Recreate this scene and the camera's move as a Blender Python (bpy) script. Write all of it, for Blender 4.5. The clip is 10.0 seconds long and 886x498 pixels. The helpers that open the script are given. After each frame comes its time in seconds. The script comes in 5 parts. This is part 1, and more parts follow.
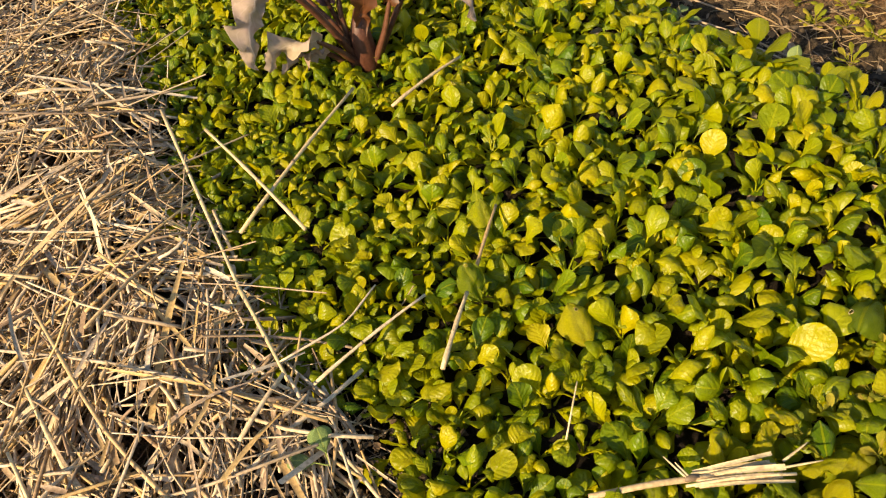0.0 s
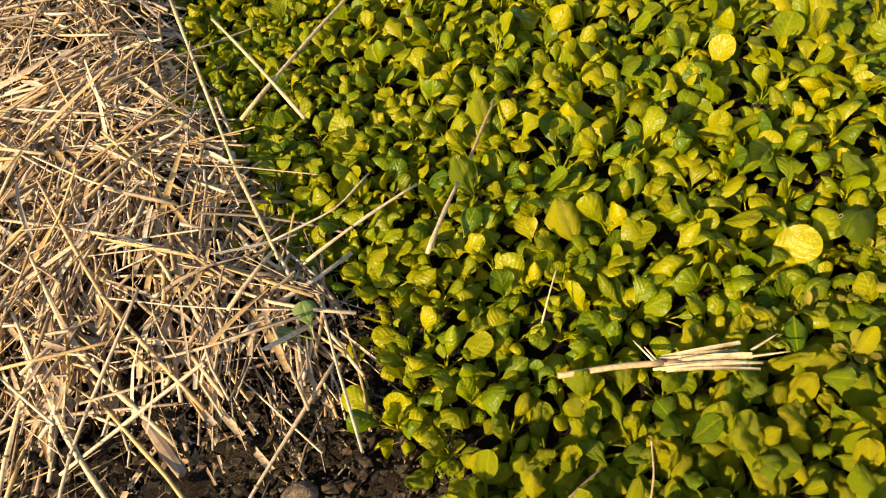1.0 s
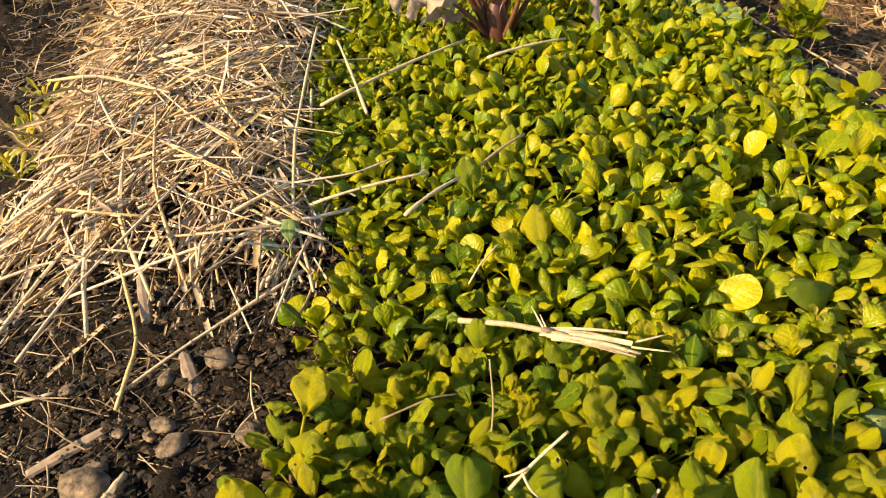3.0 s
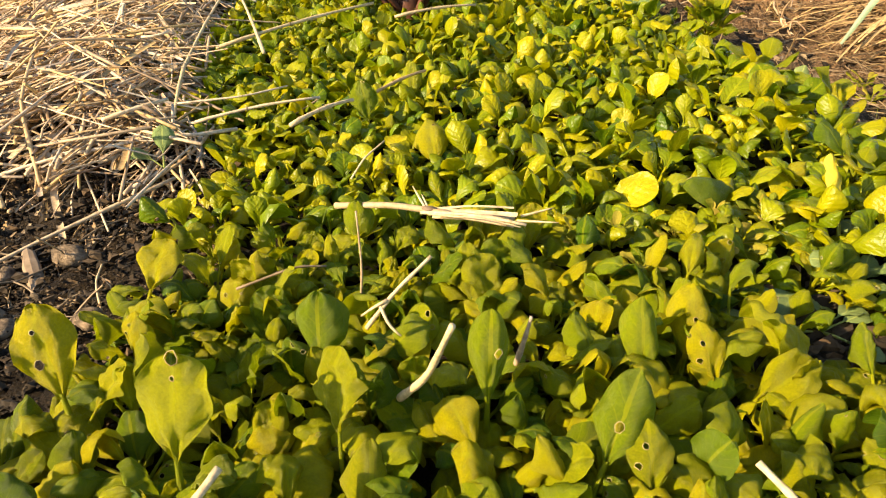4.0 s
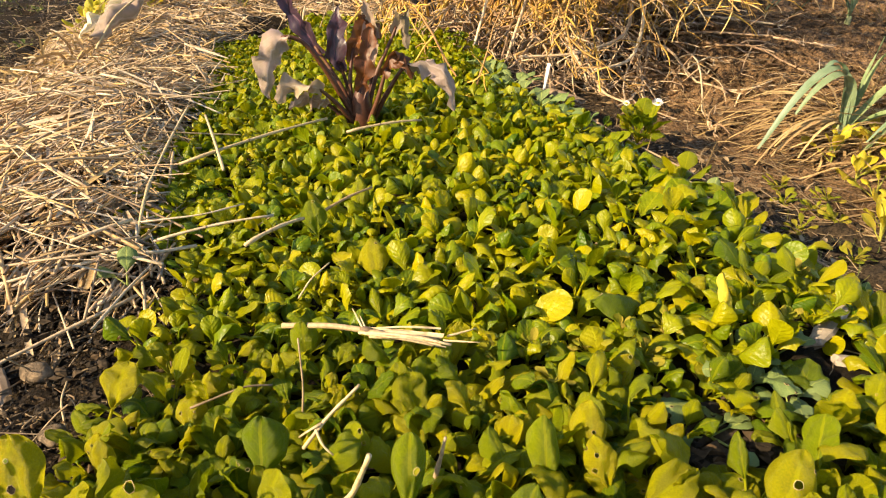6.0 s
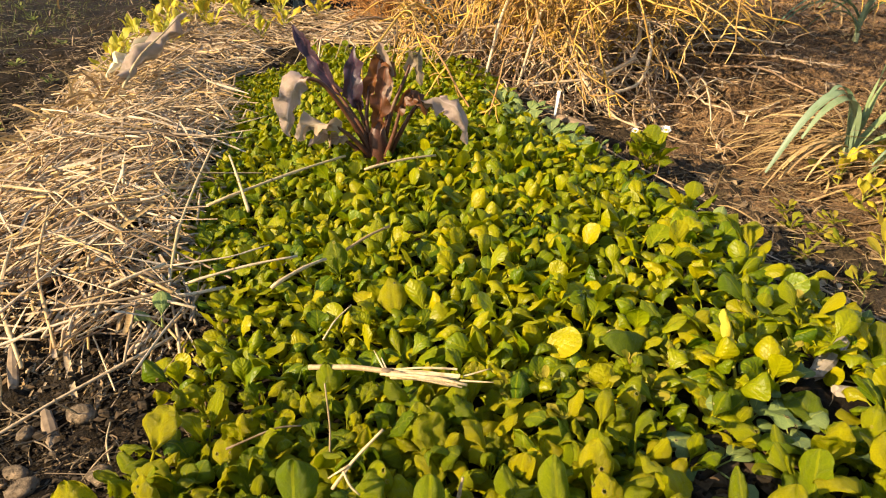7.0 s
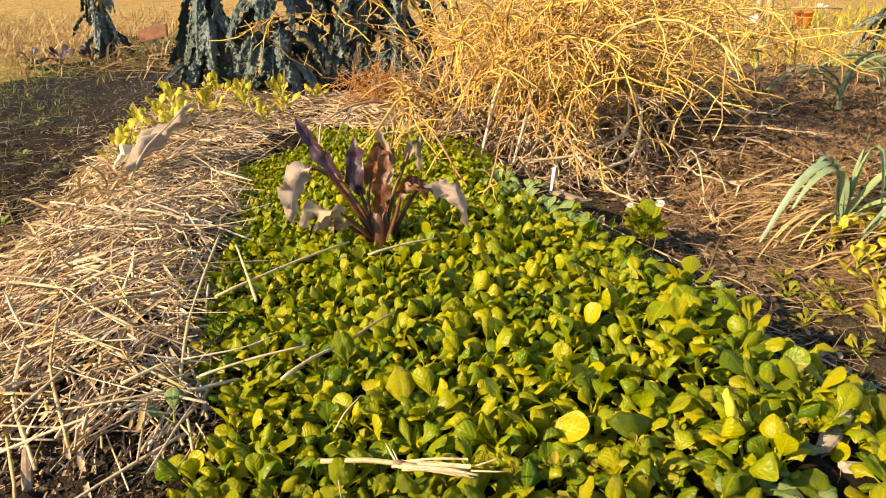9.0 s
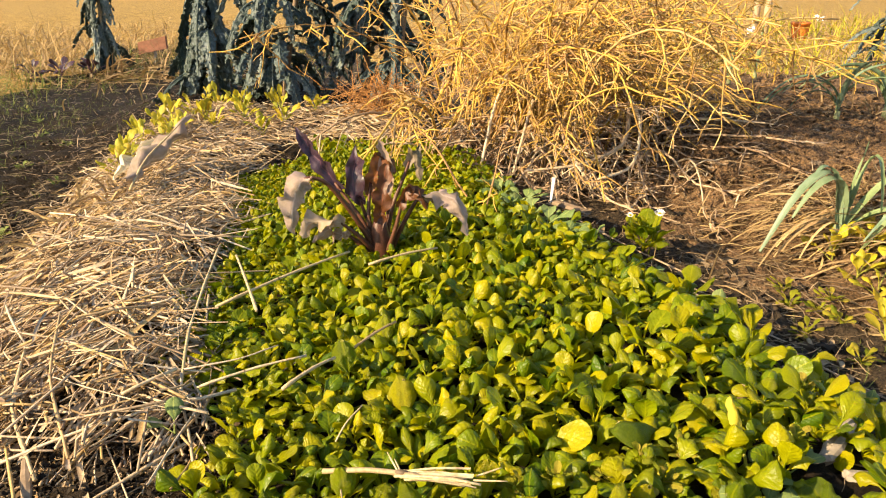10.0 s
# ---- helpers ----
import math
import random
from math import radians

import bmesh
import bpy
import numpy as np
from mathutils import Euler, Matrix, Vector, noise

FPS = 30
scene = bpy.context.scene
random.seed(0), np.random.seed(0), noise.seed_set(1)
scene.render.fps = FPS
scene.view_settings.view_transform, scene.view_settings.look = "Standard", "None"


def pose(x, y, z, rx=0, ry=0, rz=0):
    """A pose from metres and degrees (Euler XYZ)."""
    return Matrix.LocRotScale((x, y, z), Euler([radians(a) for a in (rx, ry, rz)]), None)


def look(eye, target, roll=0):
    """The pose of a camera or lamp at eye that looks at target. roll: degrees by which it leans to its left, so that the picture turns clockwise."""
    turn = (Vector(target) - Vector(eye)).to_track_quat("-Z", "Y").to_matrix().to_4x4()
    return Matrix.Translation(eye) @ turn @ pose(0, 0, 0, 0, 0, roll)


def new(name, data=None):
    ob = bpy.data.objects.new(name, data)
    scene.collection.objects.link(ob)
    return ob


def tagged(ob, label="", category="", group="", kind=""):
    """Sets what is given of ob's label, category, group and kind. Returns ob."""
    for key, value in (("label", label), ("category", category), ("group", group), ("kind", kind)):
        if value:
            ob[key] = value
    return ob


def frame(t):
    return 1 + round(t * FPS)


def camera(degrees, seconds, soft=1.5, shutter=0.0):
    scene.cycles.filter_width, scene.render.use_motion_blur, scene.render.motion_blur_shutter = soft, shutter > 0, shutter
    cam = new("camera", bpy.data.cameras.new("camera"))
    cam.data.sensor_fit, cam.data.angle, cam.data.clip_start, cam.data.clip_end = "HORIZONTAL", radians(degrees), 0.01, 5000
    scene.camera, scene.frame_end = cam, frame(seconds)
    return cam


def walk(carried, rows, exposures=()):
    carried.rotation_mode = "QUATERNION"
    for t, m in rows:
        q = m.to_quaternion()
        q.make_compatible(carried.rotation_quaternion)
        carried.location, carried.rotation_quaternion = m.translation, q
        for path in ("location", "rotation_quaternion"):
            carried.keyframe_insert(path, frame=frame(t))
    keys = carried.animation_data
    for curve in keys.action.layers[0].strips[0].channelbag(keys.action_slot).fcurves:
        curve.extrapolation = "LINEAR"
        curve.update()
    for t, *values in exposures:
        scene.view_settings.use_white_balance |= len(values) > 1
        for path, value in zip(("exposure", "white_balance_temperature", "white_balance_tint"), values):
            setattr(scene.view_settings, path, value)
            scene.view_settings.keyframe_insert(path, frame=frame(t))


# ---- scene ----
cam = camera(61.0, 10.0, 1.15)
PATH = [
    (0, (0.050, 0.008, 0.784), (0.375, 1.344, -0.669), -4.4),
    (0.5, (0.057, -0.006, 0.769), (0.327, 1.224, -0.784), -4.9),
    (1, (0.076, -0.042, 0.760), (0.285, 1.190, -0.801), -5.0),
    (1.5, (0.171, -0.120, 0.742), (0.112, 1.186, -0.771), -6.0),
    (2, (0.245, -0.181, 0.764), (0.022, 1.134, -0.726), -5.0),
    (2.2, (0.264, -0.194, 0.775), (0.029, 1.132, -0.703), -4.3),
    (3.3, (0.276, -0.275, 0.612), (0.070, 1.356, -0.528), -0.1),
    (3.5, (0.291, -0.284, 0.571), (0.112, 1.372, -0.537), 0.6),
    (4, (0.333, -0.305, 0.509), (0.240, 1.387, -0.554), 2.0),
    (4.5, (0.359, -0.302, 0.483), (0.266, 1.396, -0.569), 0.7),
    (5, (0.356, -0.303, 0.500), (0.275, 1.428, -0.498), 1.4),
    (5.5, (0.359, -0.322, 0.543), (0.329, 1.440, -0.403), 2.8),
    (5.7, (0.361, -0.335, 0.563), (0.350, 1.442, -0.354), 3.2),
    (7, (0.362, -0.378, 0.638), (0.304, 1.422, -0.232), 1.4),
    (7.5, (0.362, -0.386, 0.658), (0.283, 1.439, -0.154), 0.6),
    (8, (0.359, -0.390, 0.667), (0.273, 1.456, -0.097), -0.0),
    (8.5, (0.355, -0.391, 0.669), (0.278, 1.470, -0.058), -0.4),
    (9, (0.356, -0.391, 0.670), (0.296, 1.480, -0.035), -0.4),
    (9.5, (0.355, -0.391, 0.668), (0.296, 1.486, -0.022), -0.5),
    (10, (0.353, -0.391, 0.667), (0.296, 1.490, -0.010), -0.5),
]
# the clip's camera opens up a little as it sinks towards the leaves
EXPOSURES = [(0, 1.14), (2, 1.20), (3.5, 1.52), (4.5, 1.58), (5, 1.54), (5.7, 1.40), (7, 1.27), (10, 1.39)]
walk(cam, [(t, look(eye, target, roll)) for t, eye, target, roll in PATH], EXPOSURES)

# ---- light ----
SUN_AZ, SUN_EL = radians(-120), radians(28)
to_sun = Vector((math.sin(SUN_AZ) * math.cos(SUN_EL), math.cos(SUN_AZ) * math.cos(SUN_EL), math.sin(SUN_EL)))
world = bpy.data.worlds.new("sky")
scene.world = world
world.use_nodes = True
wn = world.node_tree.nodes
sky = wn.new("ShaderNodeTexSky")
sky.sky_type, sky.sun_disc, sky.sun_elevation, sky.sun_rotation = "NISHITA", False, SUN_EL, SUN_AZ
wn["Background"].inputs["Strength"].default_value = 0.105
world.node_tree.links.new(sky.outputs["Color"], wn["Background"].inputs["Color"])
sun = new("sun", bpy.data.lights.new("sun", "SUN"))
sun.data.energy, sun.data.angle, sun.data.color = 5.0, radians(0.55), (1.0, 0.775, 0.48)
sun.matrix_basis = look(to_sun * 30, (0, 0, 0))

# ---- materials ----


class Mat:
    """A node material with a few shortcuts to its nodes."""

    def __init__(self, name, rough=0.6, spec=0.3):
        self.m = bpy.data.materials.new(name)
        self.m.use_nodes = True
        self.n, self.l = self.m.node_tree.nodes, self.m.node_tree.links
        self.b = self.n["Principled BSDF"]
        self.b.inputs["Roughness"].default_value = rough
        self.b.inputs["Specular IOR Level"].default_value = spec

    def node(self, kind, **values):
        nd = self.n.new("ShaderNode" + kind)
        for key, value in values.items():
            nd.inputs[key.replace("_", " ")].default_value = value
        return nd

    def noise(self, scale, detail=4.0, rough=0.6, coords="Object"):
        tc = self.n.new("ShaderNodeTexCoord")
        nd = self.node("TexNoise", Scale=scale, Detail=detail, Roughness=rough)
        self.l.new(tc.outputs[coords], nd.inputs["Vector"])
        return nd.outputs["Fac"]

    def ramp(self, fac, stops):
        nd = self.n.new("ShaderNodeValToRGB")
        els = nd.color_ramp.elements
        while len(els) < len(stops):
            els.new(0.5)
        for el, (pos, col) in zip(els, stops):
            el.position, el.color = pos, (*col, 1)
        self.l.new(fac, nd.inputs["Fac"])
        return nd.outputs["Color"]

    def mix(self, fac, a, b, blend="MIX"):
        nd = self.n.new("ShaderNodeMix")
        nd.data_type, nd.blend_type = "RGBA", blend
        for index, value in ((0, fac), (6, a), (7, b)):
            if isinstance(value, (int, float)):
                nd.inputs[index].default_value = value
            elif isinstance(value, tuple):
                nd.inputs[index].default_value = (*value, 1)
            else:
                self.l.new(value, nd.inputs[index])
        return nd.outputs[2]

    def calc(self, op, a, b=0.0):
        nd = self.n.new("ShaderNodeMath")
        nd.operation = op
        for index, value in ((0, a), (1, b)):
            if isinstance(value, (int, float)):
                nd.inputs[index].default_value = value
            else:
                self.l.new(value, nd.inputs[index])
        return nd.outputs[0]

    def chance(self):
        """A random number for each object and each loose piece of a mesh."""
        a = self.n.new("ShaderNodeObjectInfo").outputs["Random"]
        b = self.n.new("ShaderNodeNewGeometry").outputs["Random Per Island"]
        return self.calc("FRACT", self.calc("ADD", a, b))

    def colour(self, sock):
        self.l.new(sock, self.b.inputs["Base Color"])
        return self

    def bump(self, height, strength=0.4, distance=0.002):
        nd = self.node("Bump", Strength=strength, Distance=distance)
        self.l.new(height, nd.inputs["Height"])
        self.l.new(nd.outputs["Normal"], self.b.inputs["Normal"])
        return self

    def thin(self, share, colour):
        """Lets light through a thin sheet."""
        tr = self.n.new("ShaderNodeBsdfTranslucent")
        self.l.new(colour, tr.inputs["Color"])
        mx = self.n.new("ShaderNodeMixShader")
        mx.inputs["Fac"].default_value = share
        self.l.new(self.b.outputs["BSDF"], mx.inputs[1])
        self.l.new(tr.outputs["BSDF"], mx.inputs[2])
        self.l.new(mx.outputs["Shader"], self.n["Material Output"].inputs["Surface"])
        return self


def soil_material(name, dark, light, grain=60.0):
    m = Mat(name, 0.9, 0.15)
    c = m.mix(m.ramp(m.noise(6, 5), [(0.35, (0, 0, 0)), (0.7, (1, 1, 1))]), dark, light)
    c = m.mix(1.0, m.ramp(m.noise(grain * 4, 3), [(0.35, (0.35, 0.35, 0.35)), (0.7, (1.5, 1.42, 1.3))]), c, "MULTIPLY")
    return m.colour(c).bump(m.noise(grain, 10, 0.8), 1.0, 0.02).m


def fibre_material(name, stops, rough=0.55, share=0.0, stretch=260.0):
    """Dry stalks and leaves: a colour for each piece, streaked and spotted."""
    m = Mat(name, rough, 0.3)
    base = m.ramp(m.chance(), stops)
    c = m.mix(1.0, m.ramp(m.noise(stretch, 3), [(0.3, (0.62, 0.58, 0.52)), (0.65, (1.08, 1.05, 1.0))]), base, "MULTIPLY")
    c = m.mix(m.ramp(m.noise(28, 3), [(0.58, (0, 0, 0)), (0.75, (0.55, 0.55, 0.55))]), c, (0.17, 0.12, 0.07))
    m.colour(c).bump(m.noise(stretch * 2, 2), 0.3, 0.001)
    return m.thin(share, c).m if share else m.m


def leaf_material(name, stops, share=0.32, rough=0.42, vein=(0.42, 0.46, 0.10), spec=0.35, veins=0.5, blister=90.0, deep=0.0012, quilt=0.0, glow=1.0):
    m = Mat(name, rough, spec)
    base = m.ramp(m.chance(), stops)
    c = m.mix(1.0, m.ramp(m.noise(35, 4), [(0.3, (0.72, 0.78, 0.6)), (0.68, (1.12, 1.08, 1.05))]), base, "MULTIPLY")
    uv = m.n.new("ShaderNodeTexCoord").outputs["UV"]
    sep = m.n.new("ShaderNodeSeparateXYZ")
    m.l.new(uv, sep.inputs[0])
    off = m.calc("ABSOLUTE", m.calc("SUBTRACT", sep.outputs["X"], 0.5))
    rib = m.calc("LESS_THAN", off, 0.035)
    # side veins run outwards and forwards from the midrib
    wave = m.calc("SINE", m.calc("MULTIPLY", m.calc("SUBTRACT", sep.outputs["Y"], m.calc("MULTIPLY", off, 0.8)), 36.0))
    side = m.calc("MULTIPLY", m.calc("GREATER_THAN", wave, 0.95), 0.35)
    lines = m.calc("MULTIPLY", m.calc("MAXIMUM", rib, side), veins)
    c = m.mix(lines, c, vein)
    spots = m.ramp(m.noise(150, 2), [(0.70, (0, 0, 0)), (0.76, (0.5, 0.5, 0.5))])
    c = m.mix(spots, c, (0.36, 0.27, 0.015))
    m.colour(c)
    height = m.calc("SUBTRACT", m.calc("ADD", m.noise(blister, 3), m.calc("MULTIPLY", wave, -quilt)), m.calc("MULTIPLY", rib, 0.5))
    m.bump(height, 0.55, deep)
    # a blade passes more of the yellow-green than it reflects
    return m.thin(share, m.mix(1.0, c, (glow, glow, glow), "MULTIPLY")).m


SOIL = soil_material("dark_crumbly_soil", (0.014, 0.0100, 0.0055), (0.046, 0.0315, 0.0165), 120.0)
TRODDEN = soil_material("trodden_path_soil", (0.046, 0.034, 0.021), (0.135, 0.098, 0.058))
CLOD = fibre_material("soil_clod", [(0.0, (0.014, 0.0105, 0.006)), (0.5, (0.030, 0.021, 0.0115)), (0.85, (0.060, 0.040, 0.020)), (1.0, (0.13, 0.082, 0.040))], 0.95, 0.0, 190.0)
CLAY = soil_material("brown_earth", (0.13, 0.080, 0.041), (0.33, 0.21, 0.112), 40.0)
FIELD = soil_material("dry_field", (0.26, 0.17, 0.045), (0.52, 0.34, 0.10), 9.0)
STRAW = fibre_material("straw", [(0.0, (0.46, 0.33, 0.19)), (0.2, (0.60, 0.475, 0.305)), (0.4, (0.23, 0.155, 0.095)), (0.58, (0.53, 0.36, 0.14)), (0.74, (0.36, 0.265, 0.18)), (0.90, (0.69, 0.57, 0.40)), (1.0, (0.16, 0.11, 0.072))])
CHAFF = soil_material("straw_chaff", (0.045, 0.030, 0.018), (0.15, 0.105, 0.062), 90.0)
PALE = fibre_material("pale_straw", [(0.0, (0.50, 0.39, 0.21)), (0.5, (0.58, 0.46, 0.27)), (1.0, (0.42, 0.31, 0.17))])
TWIG = fibre_material("grey_brown_twig", [(0.0, (0.20, 0.14, 0.08)), (0.5, (0.36, 0.27, 0.155)), (1.0, (0.12, 0.08, 0.05))])
GOLD = fibre_material("golden_dry_fern", [(0.0, (0.60, 0.36, 0.07)), (0.35, (0.74, 0.48, 0.09)), (0.6, (0.32, 0.18, 0.07)), (0.8, (0.52, 0.33, 0.13)), (1.0, (0.70, 0.50, 0.20))], 0.6, 0.12)
BLEACH = fibre_material("bleached_stem", [(0.0, (0.56, 0.44, 0.29)), (0.4, (0.30, 0.20, 0.12)), (0.7, (0.44, 0.32, 0.20)), (1.0, (0.70, 0.58, 0.40))])
RUST = fibre_material("rusty_dry_fern", [(0.0, (0.40, 0.18, 0.05)), (0.5, (0.52, 0.26, 0.07)), (1.0, (0.34, 0.17, 0.06))], 0.7, 0.1)
SPINACH = leaf_material("spinach_leaf", [(0.0, (0.125, 0.180, 0.002)), (0.3, (0.25, 0.258, 0.001)), (0.5, (0.345, 0.300, 0.0005)), (0.72, (0.062, 0.115, 0.002)), (0.85, (0.19, 0.218, 0.001)), (1.0, (0.365, 0.305, 0.0005))], 0.32, 0.35, (0.39, 0.38, 0.004), 0.22, 0.34, 110.0, 0.0040, 0.06, 1.38)
RIM = fibre_material("dry_leaf_edge", [(0.0, (0.55, 0.45, 0.22)), (1.0, (0.40, 0.28, 0.12))])
GREY_LEAF = leaf_material("dull_grey_leaf", [(0.0, (0.14, 0.20, 0.060)), (1.0, (0.19, 0.24, 0.085))], 0.2, 0.6)
WEED = leaf_material("weed_leaf", [(0.0, (0.17, 0.20, 0.015)), (0.6, (0.30, 0.28, 0.02)), (1.0, (0.40, 0.30, 0.05))], 0.35, 0.6, (0.3, 0.3, 0.03), 0.1, 0.1)
YELLOW = leaf_material("yellowing_leaf", [(0.0, (0.44, 0.40, 0.02)), (0.5, (0.62, 0.48, 0.03)), (0.8, (0.30, 0.32, 0.03)), (1.0, (0.58, 0.40, 0.03))], 0.35, 0.5)
KALE = leaf_material("kale_leaf", [(0.0, (0.020, 0.038, 0.031)), (0.4, (0.038, 0.058, 0.056)), (0.7, (0.080, 0.104, 0.105)), (1.0, (0.165, 0.195, 0.19))], 0.06, 0.5, (0.14, 0.18, 0.13), 0.45, 0.5, 75.0, 0.02)
LEEK = leaf_material("leek_leaf", [(0.0, (0.12, 0.18, 0.10)), (0.5, (0.17, 0.23, 0.15)), (1.0, (0.22, 0.28, 0.13))], 0.18, 0.5, (0.30, 0.34, 0.20), 0.4, 0.25, 60.0, 0.001)
SHANK = fibre_material("leek_shank", [(0.0, (0.20, 0.24, 0.11)), (1.0, (0.27, 0.28, 0.14))])
PURPLE = leaf_material("purple_chard_leaf", [(0.0, (0.030, 0.018, 0.034)), (1.0, (0.050, 0.024, 0.040))], 0.15, 0.4, (0.18, 0.06, 0.08), 0.45)
MAROON = leaf_material("brown_red_chard_leaf", [(0.0, (0.10, 0.035, 0.016)), (1.0, (0.19, 0.07, 0.02))], 0.35, 0.45, (0.30, 0.10, 0.04))
WITHERED = leaf_material("withered_chard_leaf", [(0.0, (0.36, 0.25, 0.20)), (0.35, (0.16, 0.115, 0.075)), (0.7, (0.24, 0.19, 0.13)), (1.0, (0.42, 0.31, 0.24))], 0.25, 0.6, (0.45, 0.35, 0.28))
PINKISH = leaf_material("pinkish_dead_leaf", [(0.0, (0.33, 0.235, 0.205)), (1.0, (0.40, 0.295, 0.255))], 0.25, 0.6, (0.55, 0.44, 0.38))
HUSK = leaf_material("papery_dead_leaf", [(0.0, (0.33, 0.245, 0.20)), (1.0, (0.38, 0.29, 0.23))], 0.2, 0.7, (0.60, 0.50, 0.40), 0.2, 0.4)
BLEACHED_LEAF = leaf_material("bleached_dead_leaf", [(0.0, (0.70, 0.62, 0.50)), (1.0, (0.74, 0.66, 0.54))], 0.2, 0.7, (0.60, 0.50, 0.40), 0.2, 0.4)
CHARD_STEM = fibre_material("red_chard_stalk", [(0.0, (0.065, 0.024, 0.014)), (1.0, (0.11, 0.045, 0.022))], 0.45)
PEBBLE = soil_material("river_pebble", (0.26, 0.19, 0.12), (0.46, 0.35, 0.24), 25.0)
WOOD = fibre_material("weathered_wood", [(0.0, (0.24, 0.205, 0.165)), (1.0, (0.36, 0.315, 0.26))], 0.8, 0.0, 120.0)
SPLIT_WOOD = fibre_material("brown_split_wood", [(0.0, (0.20, 0.145, 0.095)), (1.0, (0.32, 0.24, 0.16))], 0.8, 0.0, 120.0)
PETAL = Mat("white_petal", 0.6).m
PETAL.node_tree.nodes["Principled BSDF"].inputs["Base Color"].default_value = (0.85, 0.84, 0.80, 1)
TERRACOTTA = fibre_material("orange_plastic", [(0.0, (0.70, 0.20, 0.03)), (1.0, (0.72, 0.22, 0.04))], 0.5)
BRICK = fibre_material("red_brown_board", [(0.0, (0.26, 0.12, 0.075)), (1.0, (0.28, 0.13, 0.08))], 0.8, 0.0, 40.0)
GRASS = leaf_material("grass_blade", [(0.0, (0.09, 0.13, 0.02)), (0.5, (0.16, 0.19, 0.03)), (1.0, (0.26, 0.24, 0.06))], 0.3, 0.6, veins=0.0)
STRAW_GRASS = fibre_material("dry_grass", [(0.0, (0.44, 0.30, 0.12)), (0.4, (0.54, 0.40, 0.19)), (0.7, (0.26, 0.175, 0.09)), (1.0, (0.38, 0.26, 0.12))], 0.7, 0.15)

# ---- mesh tools ----
rnd = random.Random(7)
rs = np.random.RandomState(7)


def smooth(a, b, x):
    t = (x - a) / (b - a)
    t = min(1.0, max(0.0, t)) if isinstance(t, float) else np.clip(t, 0, 1)
    return t * t * (3 - 2 * t)


GRAIN = rs.rand(256, 256)
GRAIN_ROWS = GRAIN.tolist()


def vnoise(x, y, size):
    """Value noise of about that size in metres, from -1 to 1."""
    if isinstance(x, float):
        gx, gy = x / size + 911.3, y / size + 503.7
        ix, iy = math.floor(gx), math.floor(gy)
        fx, fy = gx - ix, gy - iy
        fx, fy = fx * fx * (3 - 2 * fx), fy * fy * (3 - 2 * fy)
        here, there = GRAIN_ROWS[ix % 256], GRAIN_ROWS[(ix + 1) % 256]
        j, k = iy % 256, (iy + 1) % 256
        return ((here[j] * (1 - fx) + there[j] * fx) * (1 - fy) + (here[k] * (1 - fx) + there[k] * fx) * fy) * 2 - 1
    gx, gy = np.asarray(x) / size + 911.3, np.asarray(y) / size + 503.7
    ix, iy = np.floor(gx).astype(int), np.floor(gy).astype(int)
    fx, fy = gx - ix, gy - iy
    fx, fy = fx * fx * (3 - 2 * fx), fy * fy * (3 - 2 * fy)
    g = lambda a, b: GRAIN[a % 256, b % 256]
    low = g(ix, iy) * (1 - fx) + g(ix + 1, iy) * fx
    high = g(ix, iy + 1) * (1 - fx) + g(ix + 1, iy + 1) * fx
    return (low * (1 - fy) + high * fy) * 2 - 1


def mound(x, y):
    """How much straw lies at a place, from 0 to 1. The beds run along u = x + 0.3 y."""
    u = x + 0.3 * y
    side = u - 0.06 * smooth(1.8, 2.0, y) - 0.15 * smooth(2.1, 2.7, y)
    left = smooth(-0.37, -0.17, side) * (1 - smooth(0.10, 0.20, u - 0.06 * smooth(0.8, 1.2, y) - 0.10 * smooth(1.5, 1.9, y))) * smooth(0.27, 0.46, y + 0.07 * vnoise(x, y, 0.09)) * (1 - smooth(2.6, 3.0, y))
    back = smooth(0.05, 0.2, u) * (1 - smooth(0.75, 0.9, u)) * smooth(1.95, 2.15, y) * (1 - smooth(2.6, 3.0, y))
    return np.maximum(left, back * 0.7)


def land(x, y):
    """The height of the soil, without its crumbs."""
    u = x + 0.3 * y
    bed = smooth(-0.56, 0.06, u) * (0.15 - 0.10 * smooth(0.86, 1.20, u)) * smooth(-1.3, -0.6, y) * (1 - smooth(3.5, 4.1, y)) * (1 - smooth(3.2, 3.7, u))
    hill = 0.14 * smooth(1.40, 1.84, u) * (1 - smooth(3.2, 3.7, u)) * (1 - smooth(4.6, 5.4, y))
    hollow = -0.02 * np.exp(-((x + 0.10) ** 2 + (y - 0.16) ** 2) / 0.03)
    far = 0.05 * vnoise(x, y, 1.7) * smooth(3, 6, y) + 0.02 * vnoise(x, y, 0.4) * smooth(-0.45, -0.9, u)
    return bed + hill + hollow + far


def surface(x, y):
    """The soil with the straw's bed on it."""
    return land(x, y) + (0.035 - 0.018 * smooth(0.9, 1.4, y)) * mound(x, y)


